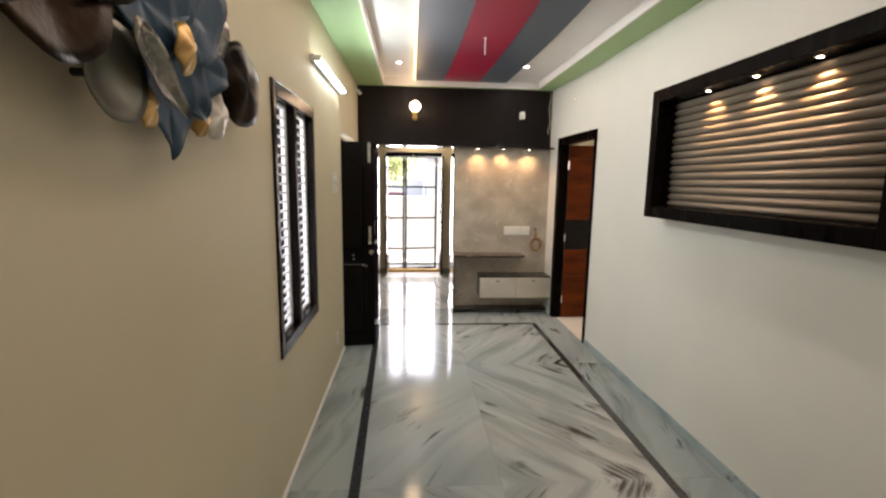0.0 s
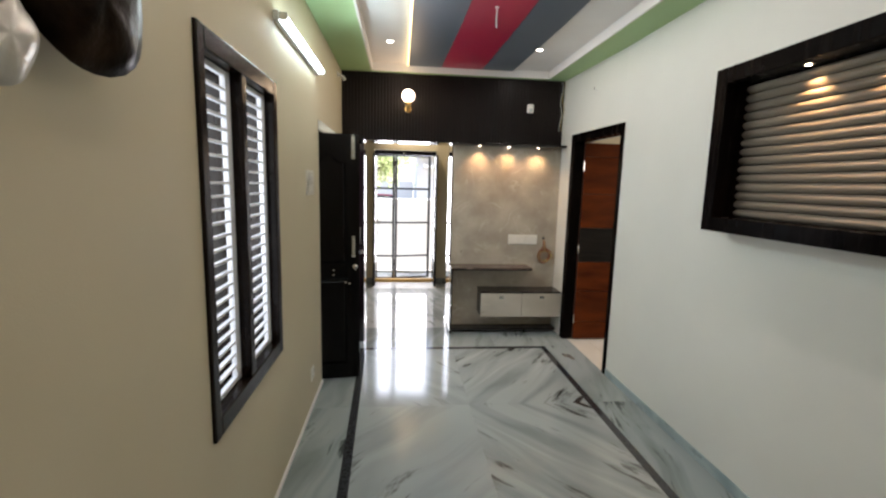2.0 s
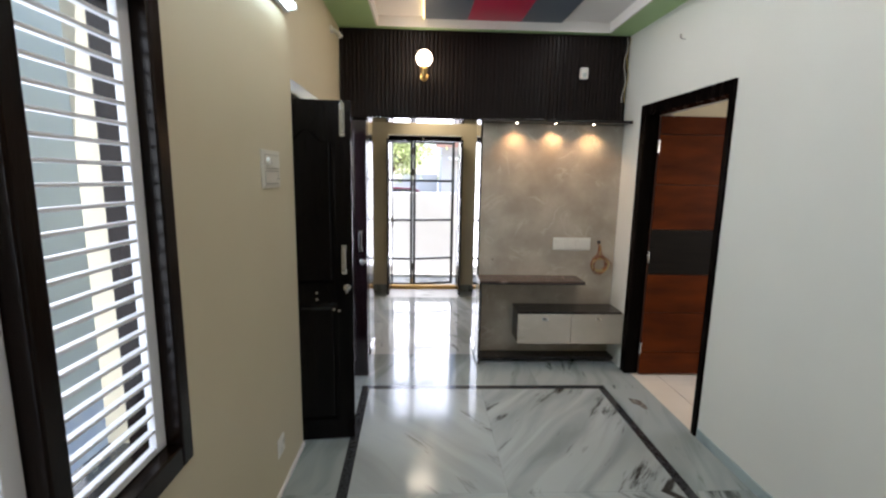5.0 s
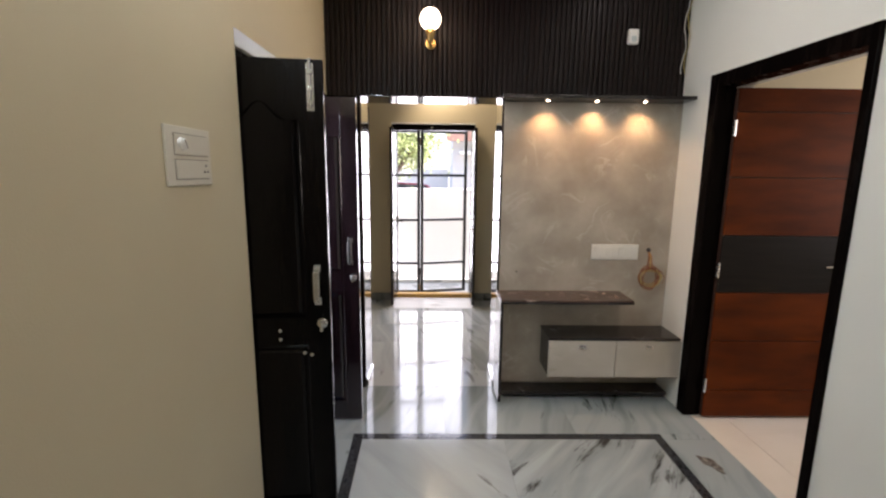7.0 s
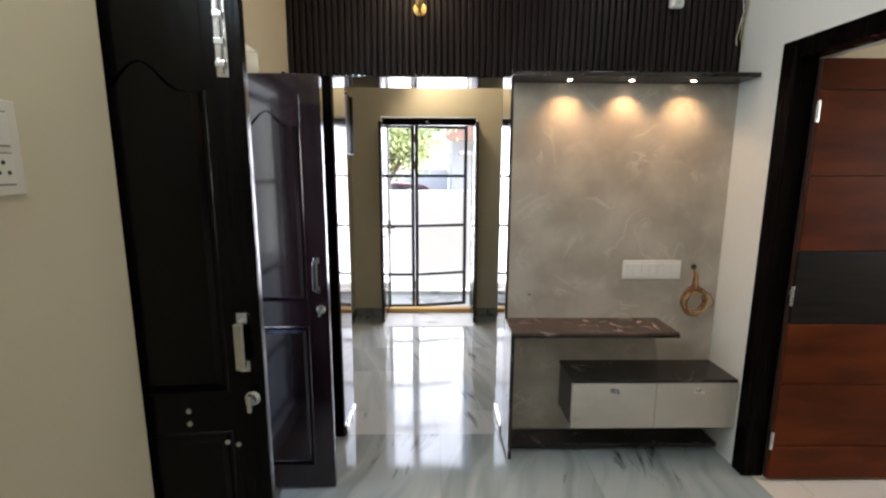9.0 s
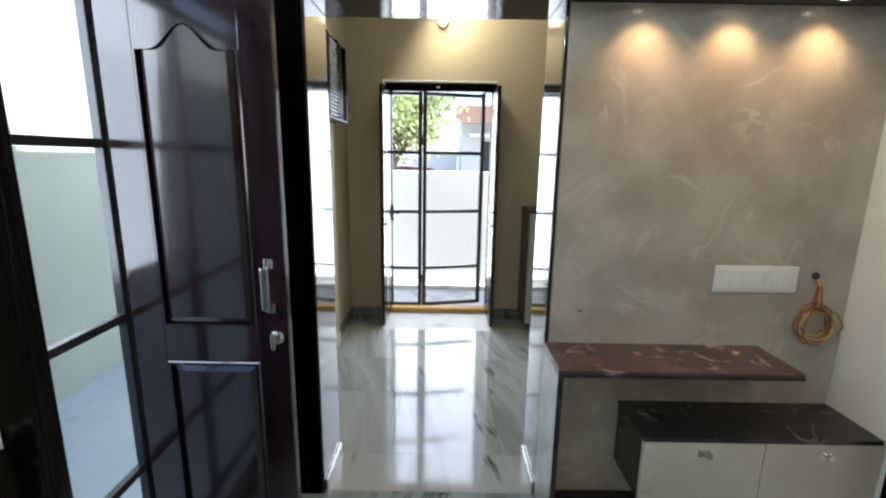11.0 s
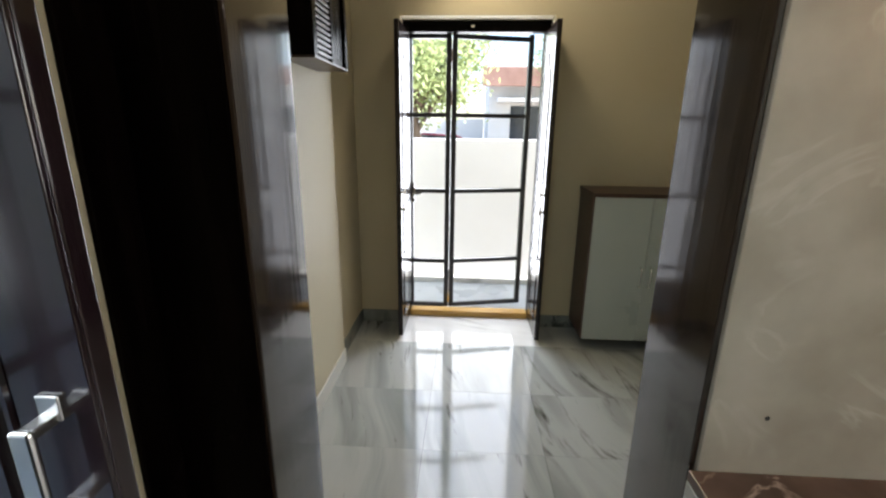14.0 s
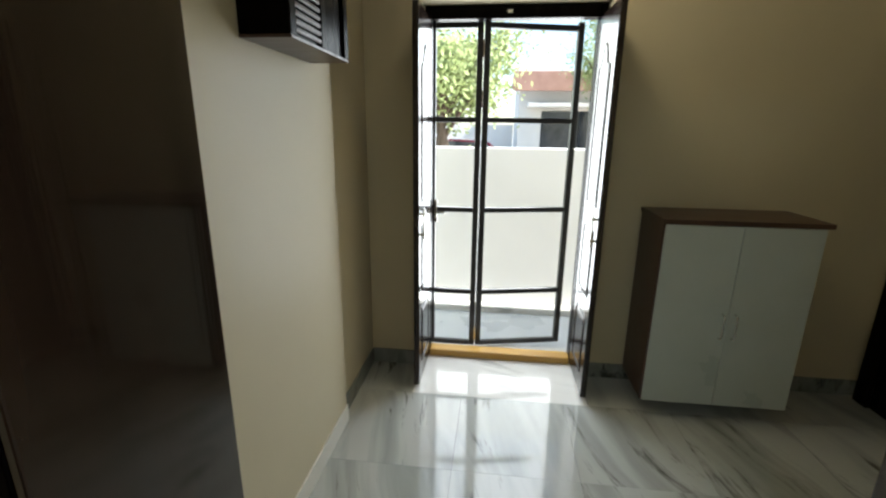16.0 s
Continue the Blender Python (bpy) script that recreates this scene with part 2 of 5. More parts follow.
DRAWER = veined_laminate("pale_stone_laminate", (0.42, 0.385, 0.32), (0.52, 0.48, 0.41), (0.70, 0.67, 0.60), 3.0, 0.3, 0.018, 0.4)
MARBLE_HALL = marble("marble_book_matched", (0.345, 0.380, 0.378), (0.180, 0.205, 0.205), (0.04, 0.037, 0.033), -50, 0.8, rough=0.1, vein=0.682, sharp=0.10, shift=False, curl=0.1)
MARBLE_PALE = marble("marble_book_matched_pale", (0.345, 0.38, 0.378), (0.265, 0.295, 0.295), (0.09, 0.088, 0.08), -48, 0.7, rough=0.1, vein=0.73, sharp=0.14, shift=True, curl=0.2)
MARBLE_F = marble("marble_foyer", (0.43, 0.45, 0.44), (0.27, 0.30, 0.29), (0.08, 0.08, 0.065), 76, vein=0.72)
MARBLE_FD = marble("marble_foyer_streaked", (0.40, 0.42, 0.41), (0.24, 0.26, 0.25), (0.08, 0.08, 0.065), 70, vein=0.675, sharp=0.18)
MARBLE_EDGE = marble("marble_margin", (0.295, 0.332, 0.328), (0.18, 0.21, 0.208), (0.05, 0.062, 0.058), 104, vein=0.72, sharp=0.18, curl=0.4)
MARBLE_SKIRT = marble("marble_skirting", (0.36, 0.43, 0.43), (0.22, 0.29, 0.30), (0.09, 0.11, 0.11), 70)
MARBLE_SKIRT_F = marble("marble_skirting_grey", (0.24, 0.26, 0.25), (0.14, 0.16, 0.155), (0.05, 0.06, 0.055), 70)
THRESH = marble("white_threshold_marble", (0.68, 0.68, 0.66), (0.58, 0.58, 0.56), (0.4, 0.4, 0.38), 10)
BLACKSTONE = noisy("black_granite", (0.018, 0.02, 0.022), (0.045, 0.047, 0.05), 60, 0.10, bump=0.02)
IVORYTILE = noisy("ivory_tile", (0.62, 0.56, 0.47), (0.68, 0.62, 0.53), 3, 0.18, bump=0.02)
STEEL = noisy("brushed_steel", (0.62, 0.61, 0.59), (0.75, 0.74, 0.72), 8, 0.25, metal=1.0, bump=0.04, bump_scale=80)
WHITEMETAL = noisy("white_enamel", (0.72, 0.74, 0.76), (0.80, 0.82, 0.84), 6, 0.35, bump=0.05, bump_scale=60)
BLACKMETAL = noisy("black_enamel_steel", (0.012, 0.012, 0.014), (0.028, 0.028, 0.03), 6, 0.35, bump=0.05, bump_scale=60)
PLASTIC = noisy("white_switch_plastic", (0.72, 0.71, 0.66), (0.76, 0.75, 0.70), 6, 0.3, bump=0.0)
GOLDWOOD = noisy("gold_painted_sill", (0.42, 0.23, 0.045), (0.58, 0.35, 0.08), 5, 0.4, bump=0.1, bump_scale=25, stretch=(0.5, 4, 4))
BRASS = noisy("brass", (0.50, 0.33, 0.12), (0.62, 0.43, 0.17), 6, 0.28, metal=1.0, bump=0.03)
IVORYPLASTIC = noisy("ivory_switch_plastic", (0.62, 0.59, 0.50), (0.66, 0.63, 0.54), 6, 0.35, bump=0.0)
GAPGREY = noisy("shadowed_plastic_gap", (0.20, 0.175, 0.13), (0.26, 0.23, 0.17), 6, 0.5, bump=0.0)
WIRE = noisy("red_brown_wire", (0.14, 0.04, 0.02), (0.34, 0.12, 0.05), 60, 0.4, bump=0.0)
YELLOWWIRE = noisy("yellow_wire", (0.45, 0.33, 0.10), (0.55, 0.42, 0.14), 60, 0.4, bump=0.0)
SLATGREY = noisy("taupe_corrugated_panel", (0.20, 0.165, 0.125), (0.27, 0.225, 0.175), 4, 0.42, bump=0.08, bump_scale=50, stretch=(1, 0.5, 4))
PETALBLUE = noisy("blue_enamel_petal", (0.011, 0.034, 0.062), (0.030, 0.068, 0.105), 5, 0.38, metal=0.45, bump=0.3, bump_scale=40)
PETALGREY = noisy("hammered_grey_petal", (0.10, 0.10, 0.085), (0.32, 0.30, 0.26), 7, 0.24, metal=0.92, bump=1.0, bump_scale=60)
PETALDARK = noisy("dark_bronze_petal", (0.004, 0.003, 0.002), (0.03, 0.017, 0.009), 5, 0.32, metal=0.95, bump=0.5, bump_scale=40, spread=0.12)
PETALDISH = noisy("green_grey_dish_metal", (0.09, 0.09, 0.07), (0.17, 0.165, 0.13), 3, 0.3, metal=0.8, bump=0.12, bump_scale=30)
PETALGOLD = noisy("gold_petal", (0.45, 0.25, 0.08), (0.75, 0.52, 0.24), 10, 0.32, metal=0.8, bump=0.4, bump_scale=45)
PETALPEARL = noisy("pearl_petal", (0.45, 0.42, 0.36), (0.8, 0.77, 0.70), 9, 0.3, metal=0.5, bump=0.4, bump_scale=45)
EXTWALL = noisy("exterior_white_paint", (0.69, 0.69, 0.68), (0.77, 0.77, 0.76), 1.0, 0.8, bump=0.2, bump_scale=60)
EXTTILE = noisy("balcony_blue_grey_tile", (0.50, 0.54, 0.57), (0.58, 0.61, 0.63), 3, 0.3, bump=0.03)
GROUND = noisy("pale_dusty_ground", (0.36, 0.33, 0.28), (0.48, 0.44, 0.38), 0.3, 0.9, bump=0.3, bump_scale=8)
FACADE = noisy("facade_pale_paint", (0.60, 0.58, 0.54), (0.70, 0.68, 0.64), 0.5, 0.8, bump=0.1, bump_scale=20)
FASCIA = noisy("brick_red_fascia", (0.36, 0.20, 0.15), (0.44, 0.26, 0.20), 2, 0.7, bump=0.1, bump_scale=20)
DARKGLASS = noisy("dark_window_glass", (0.02, 0.025, 0.03), (0.04, 0.045, 0.05), 2, 0.1, bump=0.0)
CARPAINT = noisy("maroon_car_paint", (0.12, 0.01, 0.03), (0.16, 0.02, 0.04), 2, 0.25, bump=0.0, coat=0.6)
RUBBER = noisy("black_rubber", (0.012, 0.012, 0.012), (0.025, 0.025, 0.025), 9, 0.7, bump=0.1)
BARK = noisy("grey_brown_bark", (0.08, 0.055, 0.035), (0.16, 0.115, 0.08), 6, 0.9, bump=0.6, bump_scale=14, stretch=(3, 3, 0.5))
LEAF = noisy("tree_leaf", (0.24, 0.30, 0.10), (0.38, 0.44, 0.18), 1.4, 0.6, bump=0.0, detail=8)
TUBEGLOW = glow("tube_glow", (0.74, 0.97, 1.0), 5)
BULBGLOW = glow("bulb_glow", (1.0, 0.80, 0.56), 1.6)
LEDGLOW = glow("led_glow", (1.0, 0.72, 0.22), 0.9)
SPOTGLOW = glow("spot_glow", (1.0, 0.80, 0.55), 8)
DOWNGLOW = glow("downlight_glow", (1.0, 0.88, 0.75), 4)
BLOTCH = noisy("dark_marble_blotch", (0.055, 0.045, 0.038), (0.27, 0.25, 0.22), 34, 0.12, bump=0.02)
ALLEYWALL = noisy("pale_green_wall_paint", (0.64, 0.70, 0.64), (0.71, 0.77, 0.71), 1.0, 0.8, bump=0.2, bump_scale=60)


# ---- building helpers ----
def slab(bm, x0, x1, y0, y1, z0, z1, bevel=0.0, segments=2):
    """A box in bm between the given bounds, with its edges rounded."""
    r = bmesh.ops.create_cube(bm, size=1)
    vs = r["verts"]
    for v in vs:
        v.co = Vector((x0 + (v.co.x + 0.5) * (x1 - x0), y0 + (v.co.y + 0.5) * (y1 - y0), z0 + (v.co.z + 0.5) * (z1 - z0)))
    if bevel:
        es = list({e for v in vs for e in v.link_edges})
        bmesh.ops.bevel(bm, geom=es, offset=bevel, segments=segments, affect="EDGES", profile=0.5)
    return bm


def mesh_of(name, bm, material, smooth=False):
    me = bpy.data.meshes.new(name)
    bmesh.ops.recalc_face_normals(bm, faces=bm.faces)
    bm.to_mesh(me)
    bm.free()
    me.materials.append(material)
    if smooth:
        for f in me.polygons:
            f.use_smooth = True
    return me


def part(name, bm, material, parent=None, label="", smooth=False):
    ob = new(name, mesh_of(name, bm, material, smooth))
    if parent is not None:
        ob.parent = parent
        ob.matrix_parent_inverse = parent.matrix_world.inverted()
    if label:
        ob["label"] = label
    return ob


def box(name, b, material, parent=None, bevel=0.0, label=""):
    return part(name, slab(bmesh.new(), *b, bevel), material, parent, label)


def thing(name, at, label, category, group=""):
    ob = new(name)
    ob.location = at
    ob.empty_display_size = 0.05
    bpy.context.view_layer.update()
    return tagged(ob, label, category, group)


def structure(name, bm_or_box, material, label, category, bevel=0.0):
    bm = slab(bmesh.new(), *bm_or_box, bevel) if isinstance(bm_or_box, tuple) else bm_or_box
    return tagged(part(name, bm, material), label, category, kind="structure")


def holed(axis, a0, a1, b0, b1, z0, z1, holes):
    """A wall from b0 to b1 along its length, a0 to a1 thick, with rectangular holes (b0, b1, z0, z1) right through it."""
    bm = bmesh.new()
    cuts = sorted({b0, b1, *[h[0] for h in holes], *[h[1] for h in holes]})
    for p, q in zip(cuts, cuts[1:]):
        spans = sorted((h[2], h[3]) for h in holes if h[0] <= p + 1e-6 and h[1] >= q - 1e-6)
        z = z0
        for s, e in spans + [(z1, z1)]:
            if s - z > 1e-6:
                slab(bm, *((a0, a1, p, q) if axis == "x" else (p, q, a0, a1)), z, s)
            z = e
    return bm


def tube(bm, points, radius, sides=8, closed=False):
    """A round rod swept along points."""
    rings = []
    pts = [Vector(p) for p in points]
    for i, p in enumerate(pts):
        d = (pts[min(i + 1, len(pts) - 1)] - pts[max(i - 1, 0)]).normalized()
        u = d.orthogonal().normalized() if abs(d.z) > 0.9 else d.cross(Vector((0, 0, 1))).normalized()
        w = d.cross(u)
        r = radius[i] if isinstance(radius, (list, tuple)) else radius
        rings.append([bm.verts.new(p + r * (math.cos(2 * math.pi * k / sides) * u + math.sin(2 * math.pi * k / sides) * w)) for k in range(sides)])
    for a, b in zip(rings, rings[1:]):
        for k in range(sides):
            bm.faces.new((a[k], a[(k + 1) % sides], b[(k + 1) % sides], b[k]))
    if not closed:
        bm.faces.new(rings[0][::-1])
        bm.faces.new(rings[-1])
    return bm


def turned(bm, profile, centre, axis="z", sides=24):
    """A lathe shape: profile of (radius, height) about an axis through centre."""
    rings = []
    for r, h in profile:
        ring = []
        for k in range(sides):
            a = 2 * math.pi * k / sides
            c, s = max(r, 1e-4) * math.cos(a), max(r, 1e-4) * math.sin(a)
            off = {"z": (c, s, h), "y": (c, h, s), "x": (h, c, s)}[axis]
            ring.append(bm.verts.new(Vector(centre) + Vector(off)))
        rings.append(ring)
    for a, b in zip(rings, rings[1:]):
        for k in range(sides):
            bm.faces.new((a[k], a[(k + 1) % sides], b[(k + 1) % sides], b[k]))
    bm.faces.new(rings[0])
    bm.faces.new(rings[-1][::-1])
    return bm


def prism(bm, outline, y0, y1):
    """An outline of (x, z) pushed from y0 to y1."""
    a = [bm.verts.new((x, y0, z)) for x, z in outline]
    b = [bm.verts.new((x, y1, z)) for x, z in outline]
    bm.faces.new(a)
    bm.faces.new(b[::-1])
    for i in range(len(a)):
        j = (i + 1) % len(a)
        bm.faces.new((a[i], b[i], b[j], a[j]))
    return bm


# ---- large structure ----
LW, RW = -0.545, 2.03          # inner faces of the hall's side walls
FRONT = 6.055                  # face of the hall's end wall
BACK = -2.2
FLW, FRW, FFW = -0.64, 2.385, 8.45   # foyer: side walls and far wall
structure("wall_west", holed("x", LW - 0.23, LW, BACK, 6.335, 0, 3.2, [(2.455, 3.32, 0.82, 2.17), (4.60, 5.60, 0, 2.20)]), CREAM, "cream painted plaster side wall of the hall", "wall")


def lean(bm):
    """The east wall runs slightly inwards beyond the bedroom door's near post."""
    for v in bm.verts:
        if v.co.y > 4.72:
            v.co.x -= 0.045 * (v.co.y - 4.71)
    return bm


structure("wall_east", lean(holed("x", RW, RW + 0.22, BACK, 6.335, 0, 3.2, [(4.71, 5.66, 0, 2.22)])), PALE, "pale cream painted plaster side wall of the hall", "wall")
structure("wall_south", (LW - 0.23, RW + 0.22, BACK - 0.2, BACK, 0, 3.2), CREAM, "plain cream plaster wall closing the hall", "wall")
structure("wall_north", holed("y", FRONT + 0.01, 6.335, LW, RW, 0, 3.2, [(-0.318, 0.705, 0, 2.197)]), CREAM, "end wall of the hall around the passage", "wall")
structure("wall_foyer_west", (FLW - 0.135, FLW, 6.337, 7.79, 0, 3.2), CREAM, "cream painted foyer side wall", "wall")
structure("wall_foyer_recess", (FLW - 0.135, FLW - 0.035, 7.792, 8.82, 0, 3.2), CREAM, "cream painted recessed end of the foyer wall", "wall")
structure("wall_foyer_north", holed("y", FFW, 8.82, FLW - 0.033, FRW, 0, 3.2, [(-0.335, 0.715, 0, 2.265)]), CREAM, "cream painted foyer wall around the entrance", "wall")
structure("wall_foyer_east", (FRW, FRW + 0.2, 6.337, 8.82, 0, 3.2), CREAM, "cream painted foyer side wall", "wall")
structure("wall_foyer_south", (RW + 0.222, FRW, 6.25, 6.336, 0, 3.2), CREAM, "cream painted return wall in the foyer", "wall")
# the opening is made up, to let sky light into the bedroom
structure("bedroom_wall_east", holed("x", 4.85, 5.0, 3.4, 6.6, 0, 3.2, [(4.3, 5.7, 0.9, 2.2)]), PALE, "unseen pale cream bedroom wall with an opening added for light", "wall")
structure("bedroom_wall_north", (RW + 0.222, 4.85, 6.02, 6.248, 0, 3.2), CREAM, "cream bedroom wall behind the open door", "wall")
structure("bedroom_wall_south", (RW + 0.222, 4.85, 3.4, 3.6, 0, 3.2), CREAM, "cream bedroom wall", "wall")
# unseen mass over the house, added so the side alley lies in shadow
structure("upper_storey", (-0.775, 3.0, BACK - 0.2, 6.0, 3.352, 5.8), EXTWALL, "unseen plain white block added to keep the sun off the alley", "wall")
# unseen roof, stretched past the bedroom as an added overhang against the sun
structure("roof_slab", (-0.775, 7.0, BACK - 0.2, 8.83, 3.2, 3.35), EXTWALL, "unseen concrete roof slab, widened to keep the sun out of the rooms", "slab")

# ceilings
CZ = 2.915
ceil = bmesh.new()
slab(ceil, LW, -0.215, BACK, FRONT, CZ, CZ + 0.08)
slab(ceil, 1.76, RW, BACK, FRONT, CZ, CZ + 0.08)
slab(ceil, -0.215, 1.76, 5.965, FRONT, CZ, CZ + 0.08)
slab(ceil, -0.215, 1.76, BACK, BACK + 0.4, CZ, CZ + 0.08)
structure("ceiling", ceil, GREEN, "green painted false ceiling border", "ceiling")
structure("ceiling_tray", (-0.26, 1.80, BACK, 6.0, CZ + 0.082, CZ + 0.14), TRAYWHITE, "white false ceiling tray", "ceiling")
trim = bmesh.new()
slab(trim, -0.222, -0.205, BACK + 0.4, 5.965, CZ - 0.002, CZ + 0.081)
slab(trim, 1.75, 1.767, BACK + 0.4, 5.965, CZ - 0.002, CZ + 0.081)
slab(trim, -0.222, 1.767, 5.958, 5.972, CZ - 0.002, CZ + 0.081)
structure("trim", trim, TRAYWHITE, "white lip round the ceiling tray", "trim")
structure("ceiling_foyer", (FLW, FRW, 6.337, FFW, 3.02, 3.1), TRAYWHITE, "white painted foyer ceiling", "ceiling")
structure("ceiling_bedroom", (RW + 0.222, 4.85, 3.6, 6.02, 2.95, 3.05), TRAYWHITE, "white painted bedroom ceiling", "ceiling")


def stripe(name, x0, x1, material, label):
    """A long painted ceiling band whose edges sway gently."""
    bm = bmesh.new()
    lo, hi = [], []
    steps = 48
    sway = lambda y, k: 0.028 * math.sin(1.15 * (y - 2.6) + k)
    for i in range(steps + 1):
        y = BACK + 0.45 + (5.95 - BACK - 0.45) * i / steps
        a, b = x0 + (sway(y, 0) if x0 > 0.2 else 0), x1 + sway(y, 0)
        lo.append((bm.verts.new((a, y, 2.948)), bm.verts.new((b, y, 2.948))))
        hi.append((bm.verts.new((a, y, 2.968)), bm.verts.new((b, y, 2.968))))
    for i in range(steps):
        bm.faces.new((lo[i][0], lo[i][1], lo[i + 1][1], lo[i + 1][0]))
        bm.faces.new((hi[i][0], hi[i + 1][0], hi[i + 1][1], hi[i][1]))
        bm.faces.new((lo[i][0], lo[i + 1][0], hi[i + 1][0], hi[i][0]))
        bm.faces.new((lo[i][1], hi[i][1], hi[i + 1][1], lo[i + 1][1]))
    for i in (0, steps):
        bm.faces.new((lo[i][0], hi[i][0], hi[i][1], lo[i][1]))
    bmesh.ops.translate(bm, verts=bm.verts, vec=(0, 0, 0.028))
    structure(name, bm, material, label, "ceiling")


stripe("ceiling_stripe_slate", 0.185, 0.558, SLATE, "slate blue painted ceiling band")
stripe("ceiling_stripe_crimson", 0.561, 1.008, CRIMSON, "crimson painted ceiling band")
stripe("ceiling_stripe_grey", 1.011, 1.352, SLATE, "slate grey painted ceiling band")
led = thing("led_strip", (0.17, 2.0, 2.98), "thin glowing warm yellow LED strip along the ceiling band", "led strip")
box("strip", (0.168, 0.181, BACK + 0.45, 5.94, 2.972, 2.986), LEDGLOW, led)

# floors: a dark bed that shows as joints, slabs laid on it at the end of the file
floor_hall = structure("floor", (LW, RW + 0.222, BACK, 6.335, -0.1, -0.012), BLACKSTONE, "polished grey-white marble hall floor with a black border", "floor")
floor_foyer = structure("floor_foyer", (FLW - 0.1, FRW, 6.337, 8.82, -0.1, -0.012), BLACKSTONE, "polished grey marble slab foyer floor", "floor")
floor_bed = structure("floor_bedroom", (RW + 0.224, 4.85, 3.6, 6.02, -0.1, -0.012), BLACKSTONE, "ivory tiled bedroom floor", "floor")

# skirtings
structure("baseboard_east", (RW - 0.012, RW - 0.0005, BACK, 4.655, 0, 0.065), MARBLE_SKIRT, "blue-grey polished marble skirting", "baseboard", 0.003)
structure("baseboard_west", (LW + 0.0005, LW + 0.012, BACK, 4.598, 0, 0.028), TRAYWHITE, "thin white skirting strip", "baseboard", 0.002)
structure("baseboard_foyer_west", (FLW + 0.0005, FLW + 0.010, 6.339, 7.79, 0, 0.10), PALE, "pale skirting in the foyer", "baseboard", 0.002)
structure("baseboard_recess", (FLW - 0.0345, FLW - 0.022, 7.795, 8.435, 0, 0.10), MARBLE_SKIRT_F, "grey marble skirting in the recess", "baseboard", 0.002)
structure("baseboard_foyer_north", (FLW - 0.03, -0.34, 8.436, 8.4495, 0, 0.10), MARBLE_SKIRT_F, "grey marble skirting under the foyer wall", "baseboard", 0.002)
structure("baseboard_foyer_north_east", (0.72, FRW - 0.001, 8.436, 8.4495, 0, 0.10), MARBLE_SKIRT_F, "grey marble skirting under the foyer wall", "baseboard", 0.002)

# passage lining: polished jambs and soffit with a metal foot rail
lining = thing("passage_lining", (0.2, 6.26, 0), "dark mirror-polished laminate lining of the passage", "door frame")
box("jamb", (-0.3175, -0.304, 6.03, 6.345, 0, 2.182), GLOSSWOOD, lining, 0.003)
box("jamb", (0.690, 0.7045, 6.03, 6.345, 0, 2.182), GLOSSWOOD, lining, 0.003)
box("soffit", (-0.3175, 0.7045, 6.03, 6.345, 2.183, 2.1965), GLOSSWOOD, lining, 0.003)
box("foot_rail", (-0.3035, -0.292, 6.05, 6.34, 0.001, 0.06), STEEL, lining, 0.004, "bright steel foot rail")
box("foot_rail", (0.678, 0.6895, 6.05, 6.34, 0.001, 0.06), STEEL, lining, 0.004, "bright steel foot rail")

# dark cladding over the end wall: a column beside the passage and ribbed slats above it
column = thing("cladding_column", (-0.42, 6.04, 0), "plain black-brown laminate column beside the passage", "wall panel")
box("panel", (LW + 0.001, -0.318, 6.028, 6.064, 0, 2.183), BLACKWOOD, column, 0.003)
box("return_trim", (LW + 0.0005, LW + 0.014, 5.908, 6.027, 0, 2.183), BLACKWOOD, column, 0.002)
beam = thing("ribbed_header_panel", (0.74, 6.04, 2.18), "dark brown ribbed wall panel above the passage", "wall panel")
box("backing", (LW + 0.001, 1.972, 6.042, 6.064, 2.184, CZ - 0.001), BLACKWOOD, beam)
one = mesh_of("rib", slab(bmesh.new(), -0.0135, 0.0135, 6.026, 6.0415, 2.186, CZ - 0.003, 0.005, 2), SLATWOOD)
for i in range(71):
    rib = new("rib", one)
    rib.location.x = LW + 0.02 + 0.0351 * i
    rib.parent = beam
    rib.matrix_parent_inverse = beam.matrix_world.inverted()


# ---- window in the west wall ----
win = tagged(new("window_1"), "dark wooden twin window with white steel security grilles", "window", kind="structure")
win.location = (LW, 2.87, 0.78)
bpy.context.view_layer.update()
Y0, Y1, Z0, Z1 = 2.438, 3.352, 0.772, 2.208
fr = bmesh.new()
slab(fr, LW - 0.15, LW + 0.014, Y0, Y0 + 0.056, Z0, Z1, 0.006)
slab(fr, LW - 0.15, LW + 0.014, Y1 - 0.058, Y1, Z0, Z1, 0.006)
slab(fr, LW - 0.15, LW + 0.0135, Y0 + 0.0585, Y1 - 0.0585, Z1 - 0.075, Z1, 0.006)
slab(fr, LW - 0.15, LW + 0.0135, Y0 + 0.0585, Y1 - 0.0585, Z0, Z0 + 0.075, 0.006)
part("window_frame", fr, FRAMEWOOD, win, "glossy black-brown wooden frame")
box("mullion", (LW - 0.15, LW + 0.012, 2.838, 2.892, Z0 + 0.076, Z1 - 0.076), FRAMEWOOD, win, 0.006)
